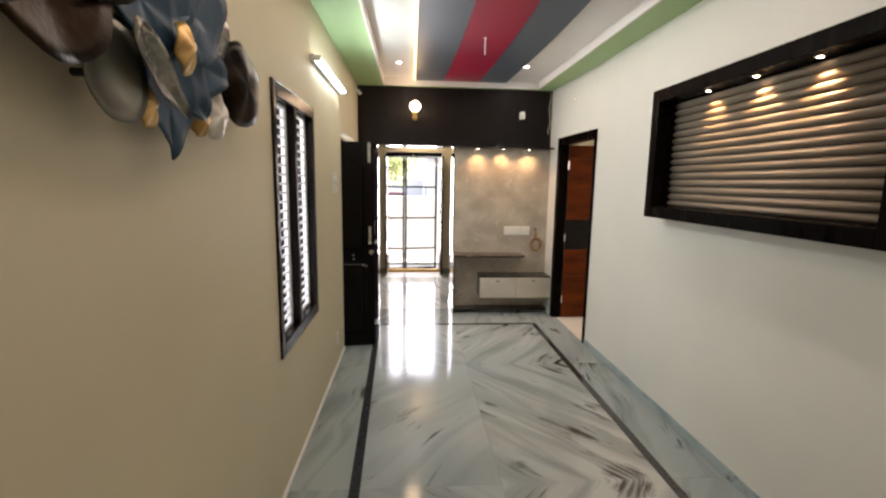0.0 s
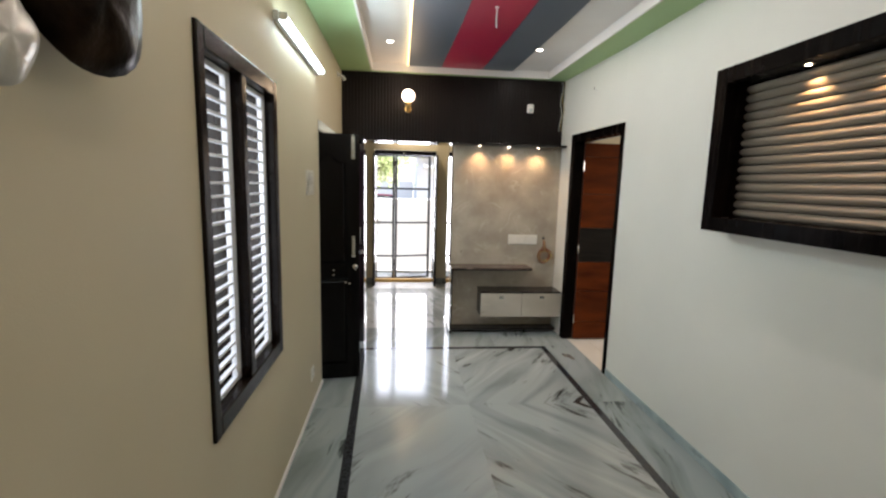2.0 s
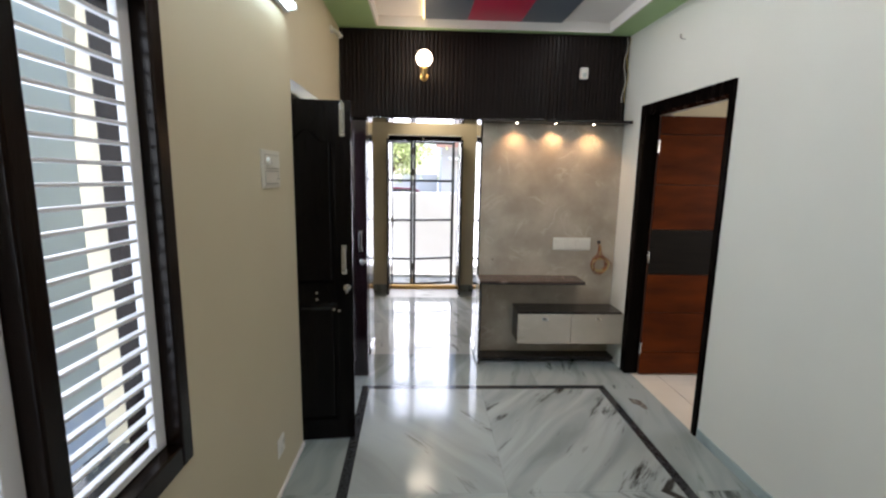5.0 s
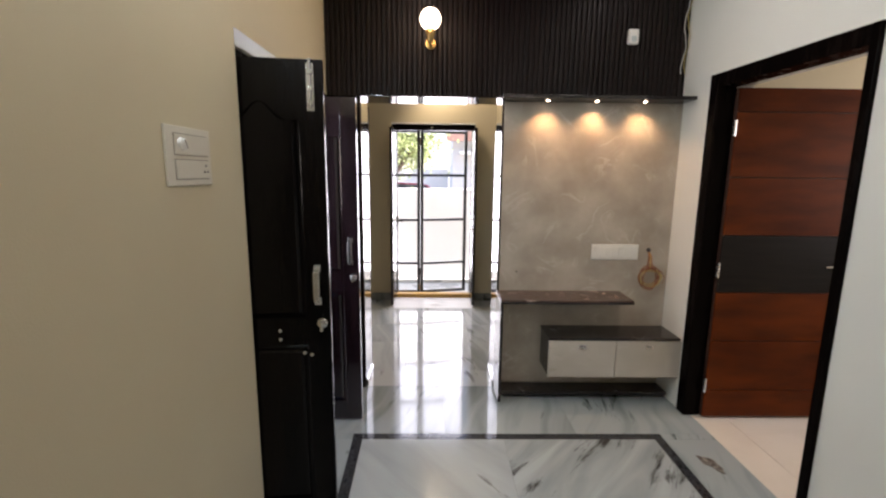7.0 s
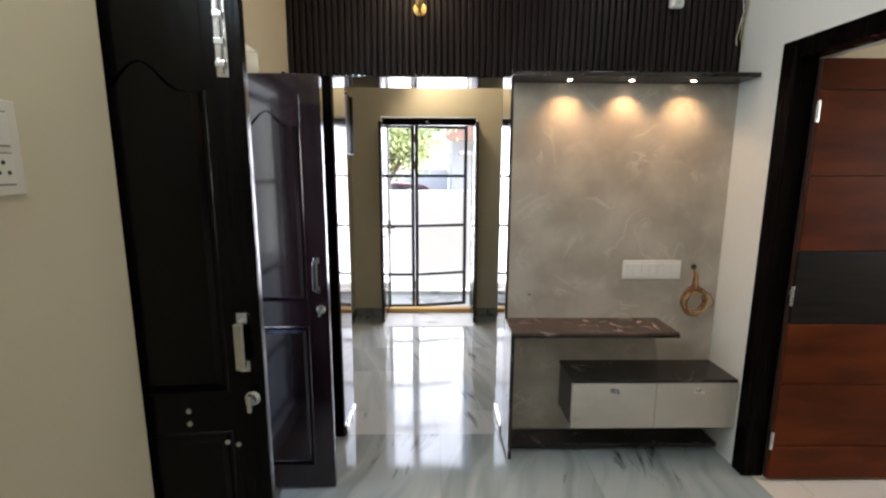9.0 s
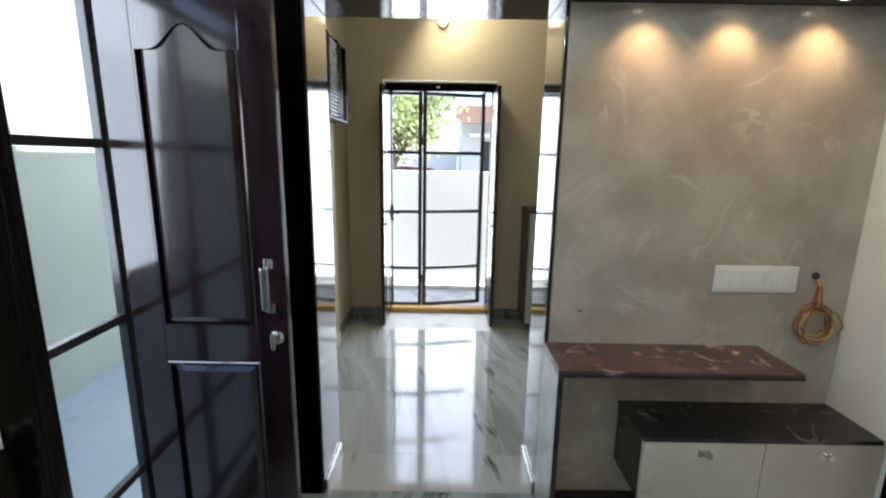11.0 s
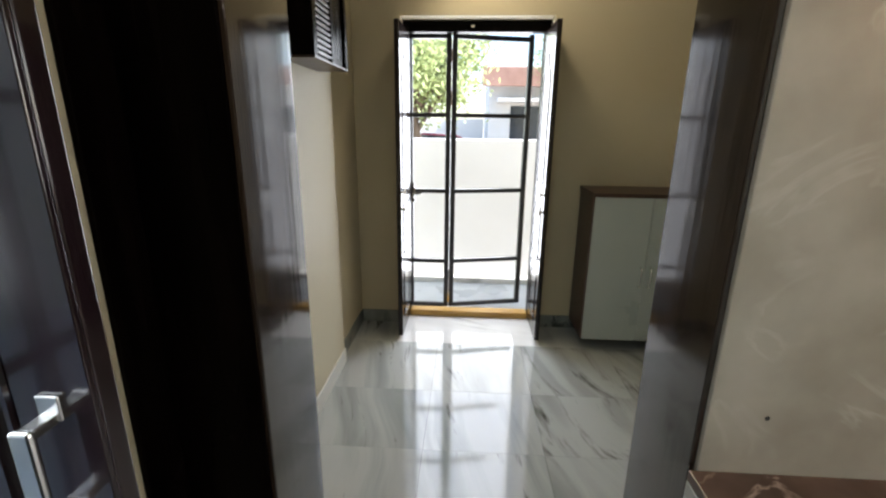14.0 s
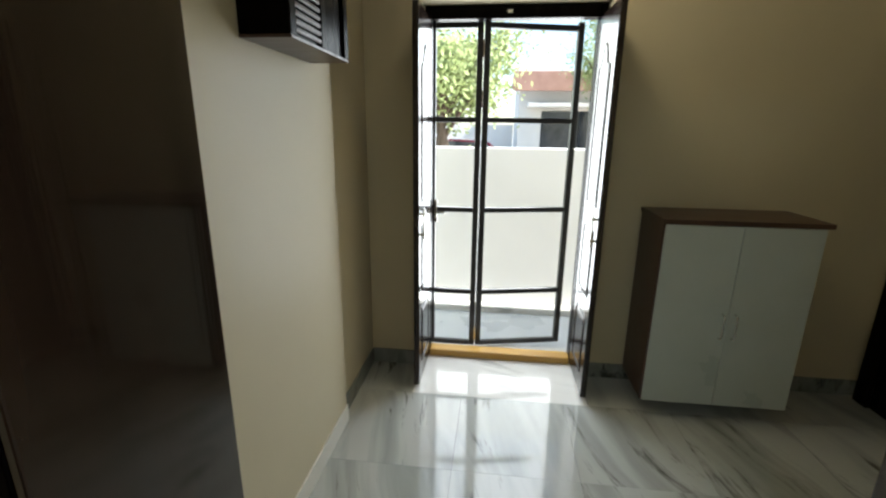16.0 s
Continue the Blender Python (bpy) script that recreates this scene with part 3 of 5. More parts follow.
for g0, g1 in ((Y0 + 0.061, 2.835), (2.895, Y1 - 0.061)):
    gx = LW - 0.045
    stiles = bmesh.new()
    slab(stiles, gx - 0.012, gx + 0.012, g0, g0 + 0.046, Z0 + 0.078, Z1 - 0.078, 0.003)
    slab(stiles, gx - 0.012, gx + 0.012, g1 - 0.046, g1, Z0 + 0.078, Z1 - 0.078, 0.003)
    slab(stiles, gx - 0.011, gx + 0.011, g0 + 0.047, g1 - 0.047, Z0 + 0.078, Z0 + 0.10, 0.003)
    slab(stiles, gx - 0.011, gx + 0.011, g0 + 0.047, g1 - 0.047, Z1 - 0.10, Z1 - 0.078, 0.003)
    grille = part("security_grille", stiles, WHITEMETAL, win, "white enamelled flat-bar grille")
    bar = mesh_of("grille_bar", slab(bmesh.new(), gx - 0.011, gx + 0.011, g0 + 0.0465, g1 - 0.0465, -0.005, 0.005, 0.002, 1), WHITEMETAL)
    n_bars = 23
    for i in range(n_bars):
        ob = new("grille_bar", bar)
        ob.location.z = Z0 + 0.10 + (Z1 - Z0 - 0.2) * (i + 1) / (n_bars + 1)
        ob.parent = grille
        ob.matrix_parent_inverse = grille.matrix_world.inverted()
box("window_sill", (LW - 0.229, LW - 0.151, 2.456, 3.32, 0.822, 0.84), BLACKSTONE, win, 0.003, "black granite outer sill")


# ---- doors ----
def arch_outline(w, z0, z1, rise, n=18):
    """Panel outline: square foot and an eyebrow-arched head, about x = 0."""
    pts = [(-w, z0), (w, z0), (w, z1)]
    for i in range(1, n):
        u = 1 - 2 * i / n
        pts.append((w * u, z1 + rise * (0.5 + 0.5 * math.cos(math.pi * min(1, abs(u) * 1.25))) ** 1.3))
    pts.append((-w, z1))
    return pts


def raised_panel(outline, y_face, depth):
    """A fielded panel with a moulded rim: outer bead, sunk channel and raised field."""
    bm = bmesh.new()
    cx = sum(p[0] for p in outline) / len(outline)
    cz = sum(p[1] for p in outline) / len(outline)
    wx = max(p[0] for p in outline) - cx
    wz = max(abs(p[1] - cz) for p in outline)
    rings = []
    for inset, dy in ((0.0, 0.0), (0.003, -0.004), (0.009, -0.004), (0.012, 0.009), (0.016, 0.009), (0.034, -0.002)):
        sx, sz = (wx - inset) / wx, (wz - inset) / wz
        rings.append([bm.verts.new((cx + (x - cx) * sx, y_face + dy * depth, cz + (z - cz) * sz)) for x, z in outline])
    for a, b in zip(rings, rings[1:]):
        for i in range(len(a)):
            j = (i + 1) % len(a)
            bm.faces.new((a[i], a[j], b[j], b[i]))
    bm.faces.new(rings[-1])
    return bm


def pull_handle(x, y, z, parent, length=0.145):
    """A steel bow handle on two screwed feet."""
    bm = bmesh.new()
    for s in (-1, 1):
        slab(bm, x - 0.014, x + 0.014, y - 0.006, y, z + s * length / 2 - 0.016, z + s * length / 2 + 0.016, 0.002)
        slab(bm, x - 0.010, x + 0.010, y - 0.036, y - 0.005, z + s * (length / 2 - 0.012) - 0.006, z + s * (length / 2 - 0.012) + 0.006, 0.002)
    slab(bm, x - 0.013, x + 0.013, y - 0.044, y - 0.034, z - length / 2 + 0.004, z + length / 2 - 0.004, 0.004)
    return part("handle", bm, STEEL, parent, "bright steel pull handle")


def night_latch(x, y, z, parent):
    bm = bmesh.new()
    turned(bm, [(0.022, 0), (0.022, -0.006), (0.014, -0.010), (0.013, -0.03), (0.0, -0.032)], (x, y, z), "y", 16)
    slab(bm, x - 0.006, x + 0.006, y - 0.045, y - 0.028, z - 0.026, z + 0.026, 0.003)
    return part("lock", bm, STEEL, parent, "small steel latch knob")


def panelled_leaf(name, x0, x1, y_face, label, handle_z, bolt=False, turn=0, wood=None):
    """A polished two-panel leaf standing square to the side wall, its free edge at x1."""
    d = tagged(new(name), label, "door", kind="structure")
    d.location = (x0, y_face, 0.015)
    bpy.context.view_layer.update()
    w, wood = x1 - x0, wood or DOORWOOD
    cx = (x0 + x1) / 2
    body = bmesh.new()
    slab(body, x0, x1, y_face + 0.0085, y_face + 0.036, 0.015, 2.10, 0.003)
    slab(body, x0, x0 + 0.0985, y_face, y_face + 0.0084, 0.015, 2.10, 0.002)
    slab(body, x1 - 0.0985, x1, y_face, y_face + 0.0084, 0.015, 2.10, 0.002)
    for za, zb in ((0.0155, 0.1405), (0.9045, 1.0255), (1.938, 2.0995)):
        slab(body, x0 + 0.099, x1 - 0.099, y_face + 0.0004, y_face + 0.0084, za, zb)
    half = w / 2 - 0.0985
    spandrel = arch_outline(half, 1.025, 1.865, 0.072)[2:] + [(-half, 1.9378), (half, 1.9378)]
    prism(body, [(cx + x, z) for x, z in spandrel], y_face + 0.0004, y_face + 0.0084)
    leaf = part("leaf", body, wood, d)
    for z0, z1, rise in ((1.025, 1.865, 0.072), (0.14, 0.905, 0.0)):
        outline = arch_outline(w / 2 - 0.098, z0, z1, rise) if rise else [(-w / 2 + 0.098, z0), (w / 2 - 0.098, z0), (w / 2 - 0.098, z1), (-w / 2 + 0.098, z1)]
        bm = raised_panel(outline, -0.0005, 1.0)
        bmesh.ops.translate(bm, verts=bm.verts, vec=(cx, y_face, 0))
        part("panel", bm, wood, leaf)
    pull_handle(x1 - 0.050, y_face, handle_z + 0.012, d)
    night_latch(x1 - 0.035, y_face, handle_z - 0.16, d)
    if bolt:
        b = bmesh.new()
        slab(b, x1 - 0.065, x1 - 0.035, y_face - 0.004, y_face, 1.90, 2.085, 0.002)
        tube(b, [(x1 - 0.05, y_face - 0.012, 1.91), (x1 - 0.05, y_face - 0.012, 2.10)], 0.006)
        for z in (1.93, 1.985, 2.05):
            slab(b, x1 - 0.062, x1 - 0.038, y_face - 0.020, y_face - 0.003, z - 0.008, z + 0.008, 0.002)
        part("tower_bolt", b, STEEL, d, "long steel tower bolt")
        for i, (dx, z) in enumerate(((-0.215, 0.975), (-0.215, 0.935), (-0.115, 0.870), (-0.085, 0.860))):
            s = bmesh.new()
            turned(s, [(0.008, 0), (0.008, -0.004), (0.0, -0.006)], (x1 + dx, y_face, z), "y", 10)
            part("screw", s, STEEL, d)
    d.rotation_euler.z = radians(turn)
    return d


panelled_leaf("door_1", -0.730, -0.226, 4.606, "black-brown polished open door leaf with arched panel", 1.165, bolt=True, turn=6.5, wood=BLACKDOOR)
panelled_leaf("door_2", -0.758, -0.258, 5.552, "dark plum polished open door leaf with arched panel", 1.155)
side = tagged(new("door_frame_side"), "dark wooden frame of the side door", "door frame", kind="structure")
box("post", (LW - 0.225, LW - 0.125, 4.601, 4.64, 0, 2.199), BLACKWOOD, side, 0.004)
box("post", (LW - 0.225, LW - 0.125, 5.592, 5.599, 0, 2.199), BLACKWOOD, side)
box("head", (LW - 0.225, LW - 0.125, 4.641, 5.591, 2.165, 2.199), BLACKWOOD, side, 0.004)

sgate = thing("side_gate", (-0.80, 5.1, 0.0), "black steel grille gate outside the side door", "gate")
for y0, y1 in ((4.605, 4.64), (5.09, 5.125), (5.56, 5.595)):
    box("stile", (-0.815, -0.785, y0, y1, 0.0, 2.14), BLACKMETAL, sgate, 0.003)
for z in (0.05, 0.5, 1.05, 1.6, 2.1):
    for y0, y1 in ((4.6405, 5.0895), (5.1255, 5.5595)):
        box("rail", (-0.813, -0.787, y0, y1, z - 0.014, z + 0.014), BLACKMETAL, sgate, 0.003)

# bedroom door in the east wall
dframe = tagged(new("door_frame_bedroom"), "wide black-brown wooden door frame", "door frame", kind="structure")
for y0, y1 in ((4.665, 4.712), (5.635, 5.72)):
    part("post", lean(slab(bmesh.new(), RW - 0.018, RW + 0.10, y0, y1, 0, 2.285, 0.006)), BLACKWOOD, dframe)
part("head", lean(slab(bmesh.new(), RW - 0.0175, RW + 0.10, 4.7125, 5.634, 2.20, 2.285, 0.006)), BLACKWOOD, dframe)
door3 = tagged(new("door_3"), "open red-brown veneer door with a black band", "door", kind="structure")
DX = 2.058
door3.location = (DX, 5.60, 0.01)
bpy.context.view_layer.update()
box("core", (DX + 0.025, DX + 0.875, 5.606, 5.632, 0.012, 2.195), BROWNLAM, door3, 0.002)
edges = (0.012, 0.212, 0.566, 0.90, 1.28, 1.65, 2.05, 2.195)
for a, b in zip(edges, edges[1:]):
    black = abs(a - 0.90) < 0.01
    box("plank", (DX + 0.025, DX + 0.875, 5.592, 5.6055, a + 0.003, b - 0.003), BLACKVENEER if black else REDWOOD, door3, 0.003, "black veneer band" if black else "")
lever = bmesh.new()
turned(lever, [(0.026, 0), (0.026, -0.006), (0.012, -0.009), (0.011, -0.042), (0.0, -0.043)], (DX + 0.80, 5.5915, 1.085), "y", 20)
tube(lever, [(DX + 0.80, 5.552, 1.085), (DX + 0.765, 5.549, 1.087), (DX + 0.69, 5.551, 1.083)], [0.009, 0.008, 0.006], 10)
part("lever_handle", lever, STEEL, door3, "steel lever handle")
for z in (0.25, 1.05, 1.95):
    h = bmesh.new()
    slab(h, DX + 0.006, DX + 0.024, 5.585, 5.60, z - 0.05, z + 0.05, 0.002)
    tube(h, [(DX + 0.012, 5.582, z - 0.05), (DX + 0.012, 5.582, z + 0.05)], 0.006)
    part("hinge", h, STEEL, door3)

# entrance: frame, gilded sill, two open leaves and a steel gate behind
eframe = tagged(new("door_frame_entrance"), "black-brown wooden entrance frame with gilded sill", "door frame", kind="structure")
for x0, x1 in ((-0.334, -0.296), (0.676, 0.714)):
    box("post", (x0, x1, 8.59, 8.67, 0, 2.262), BLACKWOOD, eframe, 0.004)
box("head", (-0.295, 0.675, 8.59, 8.67, 2.19, 2.262), BLACKWOOD, eframe, 0.004)
box("sill", (-0.295, 0.675, 8.572, 8.67, 0.0, 0.052), GOLDWOOD, eframe, 0.008, "gold-yellow painted wooden sill")
box("catch", (0.15, 0.18, 8.58, 8.589, 2.215, 2.235), STEEL, eframe, 0.002)


def entrance_leaf(name, x_face, out, label):
    """A carved leaf folded back square to the wall; out is +1 where its face looks to +x."""
    d = tagged(new(name), label, "door", kind="structure")
    d.location = (x_face, 8.58, 0.02)
    bpy.context.view_layer.update()
    back = x_face - out * 0.034
    leaf = box("leaf", (min(x_face, back), max(x_face, back), 8.152, 8.585, 0.02, 2.186), LEAFWOOD, d, 0.004)
    for z0, z1, rise in ((1.15, 1.90, 0.12), (0.62, 1.02, 0.0), (0.14, 0.50, 0.0)):
        w = 0.13
        outline = arch_outline(w, z0, z1, rise) if rise else [(-w, z0), (w, z0), (w, z1), (-w, z1)]
        bm = raised_panel(outline, -0.0005, 1.2)
        bmesh.ops.transform(bm, matrix=Matrix.Translation((x_face, 8.37, 0)) @ Matrix.Rotation(radians(90 * out), 4, "Z"), verts=bm.verts)
        part("panel", bm, LEAFWOOD, leaf)
    bm = bmesh.new()
    for z in (0.98, 1.10):
        slab(bm, x_face - 0.002 * out if out > 0 else x_face - 0.03, x_face + 0.03 if out > 0 else x_face + 0.002, 8.17, 8.19, z - 0.008, z + 0.008, 0.002)
    slab(bm, x_face + out * 0.025 - 0.005, x_face + out * 0.025 + 0.005, 8.168, 8.192, 0.95, 1.13, 0.003)
    part("handle", bm, STEEL, d, "steel pull handle")
    return d


entrance_leaf("door_4", -0.297, 1, "dark polished entrance leaf folded back against its reveal")
entrance_leaf("door_5", 0.677, -1, "dark carved entrance leaf folded back against its reveal")

gate = thing("steel_gate", (0.04, 8.77, 0.02), "black steel two-leaf gate with an ajar wider leaf", "gate")
GB = (0.034, 0.434, 1.030, 1.625, 2.19)
GY = 8.755


def gate_leaf(x0, x1, turn):
    holder = new("gate_leaf", mesh_of("gate_leaf", slab(slab(bmesh.new(), 0, 0.038, -0.017, 0.017, 0.02, 2.225, 0.003), x1 - x0 - 0.038, x1 - x0, -0.017, 0.017, 0.02, 2.225, 0.003), BLACKMETAL))
    holder.matrix_world = pose(x0, GY, 0, 0, 0, turn)
    holder.parent = gate
    holder.matrix_parent_inverse = gate.matrix_world.inverted()
    for z in GB:
        b = new("rail", mesh_of("rail", slab(bmesh.new(), 0.0385, x1 - x0 - 0.0385, -0.015, 0.015, z - 0.017, z + 0.017, 0.003), BLACKMETAL))
        b.parent = holder
    return holder


gate_leaf(-0.325, 0.010, 0)
gate_leaf(0.016, 0.655, 13)
for z in (0.12, 0.32, 1.75, 2.05):
    part("hinge", tube(bmesh.new(), [(0.013, GY - 0.02, z - 0.05), (0.013, GY - 0.02, z + 0.05)], 0.009), STEEL, gate)
gframe = bmesh.new()
slab(gframe, -0.333, -0.326, GY - 0.02, GY + 0.02, 0, 2.262)
slab(gframe, 0.69, 0.713, GY - 0.02, GY + 0.02, 0, 2.262, 0.003)
slab(gframe, -0.325, 0.689, GY - 0.02, GY + 0.02, 2.232, 2.262, 0.003)
part("gate_frame", gframe, BLACKMETAL, gate)
gp = bmesh.new()
slab(gp, -0.29, -0.27, GY - 0.03, GY - 0.016, 0.94, 1.10, 0.003)
slab(gp, -0.285, -0.215, GY - 0.034, GY - 0.018, 1.0, 1.016, 0.003)
part("latch", gp, STEEL, gate)

# dark door on the foyer's side wall
door6 = tagged(new("door_6"), "dark brown closed door on the foyer side wall", "door", kind="structure")
box("leaf", (FRW - 0.030, FRW - 0.001, 7.50, 8.30, 0.01, 2.1), BLACKWOOD, door6, 0.004)
box("post", (FRW - 0.045, FRW - 0.001, 8.301, 8.40, 0.0, 2.18), BLACKWOOD, door6, 0.005)
box("post", (FRW - 0.045, FRW - 0.001, 7.40, 7.499, 0.0, 2.18), BLACKWOOD, door6, 0.005)
box("head", (FRW - 0.045, FRW - 0.001, 7.50, 8.30, 2.101, 2.18), BLACKWOOD, door6, 0.005)


# ---- hall: wall unit for a television ----
unit = thing("tv_wall_unit", (1.37, 6.02, 0.03), "grey stone-look television wall panel with dark floating shelves", "tv unit")
box("back_panel", (0.7055, 1.969, 6.020, 6.0625, 0.055, 2.157), TVPANEL, unit, 0.002, "cloudy beige-grey stone-look laminate")
box("canopy", (0.667, 1.970, 5.850, 6.0195, 2.158, 2.1825), TVBLACK, unit, 0.003, "dark brown laminate canopy")
box("canopy_back", (0.7055, 1.969, 6.0205, 6.0255, 2.158, 2.183), TVBLACK, unit)
box("shelf", (0.684, 1.618, 5.752, 6.0195, 0.765, 0.793), TVDARK, unit, 0.003, "dark marble-look shelf")
box("side_panel", (0.684, 0.704, 5.7565, 6.0195, 0.03, 0.7645), SIDELAM, unit, 0.002, "pale grey stone-look side panel")
box("edge_band", (0.6835, 0.7045, 5.752, 5.756, 0.03, 0.7645), TVBLACK, unit, 0.001, "black edge band")
box("edge_band", (0.684, 1.618, 5.7485, 5.7515, 0.7655, 0.780), TVBLACK, unit, 0.001, "black edge band")
box("base_shelf", (0.7055, 1.968, 5.862, 6.0195, 0.030, 0.054), TVBLACK, unit, 0.003)
cabinet = box("cabinet", (1.040, 1.966, 5.768, 6.0195, 0.228, 0.5005), TVBLACK, unit, 0.002)
box("top", (1.034, 1.9685, 5.745, 6.0195, 0.501, 0.521), TVBLACK, unit, 0.003)
for x0, x1 in ((1.037, 1.511), (1.515, 1.979)):
    dr = box("drawer_front", (x0, x1, 5.748, 5.7675, 0.226, 0.4995), DRAWER, cabinet, 0.002, "pale stone-look drawer front")
    k = bmesh.new()
    kx = (x0 + x1) / 2
    slab(k, kx - 0.024, kx + 0.024, 5.7445, 5.748, 0.440, 0.470, 0.001)
    turned(k, [(0.011, 0), (0.011, -0.010), (0.014, -0.014), (0.012, -0.020), (0, -0.021)], (kx + 0.012, 5.745, 0.455), "y", 14)
    part("knob", k, STEEL, unit, "small square steel knob")
for x in (0.99, 1.325, 1.66):
    s = bmesh.new()
    turned(s, [(0.026, 0.0), (0.026, -0.004), (0.019, -0.005)], (x, 5.932, 2.1575), "z", 18)
    sp = part("spot_rim", s, STEEL, unit)
    b = bmesh.new()
    turned(b, [(0.013, 0.0), (0.012, -0.001), (0, -0.0015)], (x, 5.932, 2.1522), "z", 16)
    part("spot_lens", b, SPOTGLOW, sp, "glowing warm spot lens")


hole = bmesh.new()
turned(hole, [(0.006, 0), (0.005, -0.0008), (0.0, -0.001)], (0.832, 6.0198, 0.938), "y", 12)
part("screw_hole", hole, RUBBER, unit, "small dark screw hole")


def gang_plate(name, x, y0, y1, z0, z1, normal, modules, label, rows=1, lamp=None):
    """A modular switch plate on a wall: rim, then rocker modules."""
    across = (y0, y1)
    t = thing(name, (x, (y0 + y1) / 2, z0) if normal in "xX" else ((y0 + y1) / 2, x, z0), label, "switch")

    def place(a0, a1, h0, h1, d0, d1, bev):
        if normal == "x":
            return (x + d0, x + d1, a0, a1, h0, h1), bev
        return (a0, a1, x - d1, x - d0, h0, h1), bev
    b, bev = place(y0, y1, z0, z1, 0.0003, 0.008, 0.003)
    box("plate", b, PLASTIC, t, bev)
    mz = (z1 - z0 - 0.03) / rows
    mw = (y1 - y0 - 0.03) / modules
    for r in range(rows):
        for i in range(modules):
            b, bev = place(y0 + 0.015 + i * mw + 0.001, y0 + 0.015 + (i + 1) * mw - 0.001, z0 + 0.015 + r * mz + 0.003, z0 + 0.015 + (r + 1) * mz - 0.003, 0.0083, 0.0115 + 0.002 * ((i + r) % 2), 0.0012)
            box("rocker", b, PLASTIC, t, bev)
    return t


gang_plate("socket_plate", 6.020, 1.385, 1.735, 1.035, 1.150, "y", 7, "white modular switch and socket plate on the stone-look panel")
dial_plate = thing("switch_plate", (LW, 4.21, 1.612), "ivory switch plate with a round fan dial on the cream wall", "switch")
box("plate", (LW + 0.0003, LW + 0.008, 4.085, 4.338, 1.612, 1.790), IVORYPLASTIC, dial_plate, 0.003)
for za, zb in ((1.706, 1.766), (1.634, 1.690)):
    # a thin dark sheet gives the gap's shade by its colour
    box("recess", (LW + 0.0081, LW + 0.0086, 4.124, 4.316, za - 0.003, zb + 0.003), GAPGREY, dial_plate, 0, "dark sheet painted as the shade in the gap round the modules")
    box("module", (LW + 0.0088, LW + 0.0125, 4.126, 4.314, za, zb), IVORYPLASTIC, dial_plate, 0.0012)
bm = bmesh.new()
turned(bm, [(0.020, 0), (0.018, 0.010), (0.013, 0.013), (0.0, 0.014)], (LW + 0.0126, 4.156, 1.737), "x", 22)
dial = part("dial", bm, PLASTIC, dial_plate, "white round fan dial")
pointer = box("pointer", (-0.0005, 0.0008, -0.002, 0.002, -0.014, 0.014), GAPGREY, dial)
pointer.matrix_world = pose(LW + 0.0268, 4.160, 1.737, 28, 0, 0)
for dy, dz in ((0, 0.012), (-0.010, -0.007), (0.010, -0.007)):
    bm = bmesh.new()
    turned(bm, [(0.0042, 0), (0.004, 0.0006), (0.0, 0.0008)], (LW + 0.0126, 4.292 + dy, 1.662 + dz), "x", 12)
    part("socket_hole", bm, RUBBER, dial_plate, "dark socket hole")

gang_plate("wall_socket", LW, 4.14, 4.235, 0.215, 0.315, "x", 2, "small white power socket low on the cream wall")

coil = thing("wire_coil", (1.83, 6.015, 0.90), "coil of red-brown and yellow wires from the wall", "cable")
random.seed(5)
for k in range(7):
    bm = bmesh.new()
    cx, cz = 1.825 + random.uniform(-0.012, 0.012), 0.905 + random.uniform(-0.012, 0.012)
    rx, rz = random.uniform(0.055, 0.085), random.uniform(0.055, 0.085)
    pts = [(cx + rx * math.cos(a), 6.008 - 0.004 * k - 0.006 * math.sin(3 * a + k), cz + rz * math.sin(a)) for a in [2 * math.pi * i / 26 for i in range(27)]]
    tube(bm, pts, 0.0032, 6)
    part("loop", bm, YELLOWWIRE if k % 3 == 2 else WIRE, coil)
for k in range(4):
    bm = bmesh.new()
    tube(bm, [(1.815, 6.019, 1.10), (1.81 + 0.006 * k, 5.995, 1.07), (1.80 + 0.012 * k, 5.99, 1.0), (1.79 + 0.02 * k, 6.0, 0.95)], 0.0032, 6)
    part("lead", bm, YELLOWWIRE if k % 3 == 2 else WIRE, coil)
bm = bmesh.new()
tube(bm, [(1.86, 6.0, 0.98), (1.91, 5.985, 0.95), (1.935, 5.98, 0.90), (1.92, 5.985, 0.86)], 0.003, 6)
part("lead", bm, WIRE, coil)
bm = bmesh.new()
turned(bm, [(0.016, 0), (0.016, -0.006), (0.0, -0.007)], (1.813, 6.0195, 1.11), "y", 12)
part("grommet", bm, BLACKMETAL, coil)

# globe wall lamp on the ribbed panel
globe = thing("globe_wall_lamp", (0.182, 6.02, 2.55), "lit round frosted globe wall lamp on a brass holder", "wall lamp")
bm = bmesh.new()
bmesh.ops.create_uvsphere(bm, u_segments=24, v_segments=14, radius=0.070)
bmesh.ops.translate(bm, verts=bm.verts, vec=(0.182, 5.915, 2.655))
part("globe", bm, BULBGLOW, globe, "glowing frosted glass globe", True)
bm = bmesh.new()
turned(bm, [(0.030, 0.0), (0.036, -0.02), (0.024, -0.04), (0.018, -0.08), (0.008, -0.09)], (0.182, 5.915, 2.592), "z", 20)
part("holder", bm, BRASS, globe, "brass lamp holder", True)
bm = bmesh.new()
tube(bm, [(0.182, 5.915, 2.515), (0.182, 5.94, 2.49), (0.182, 5.98, 2.50), (0.182, 6.024, 2.53)], 0.007)
turned(bm, [(0.035, 0.0), (0.035, -0.008), (0.0, -0.012)], (0.182, 6.0255, 2.53), "y", 18)
part("arm", bm, BRASS, globe)

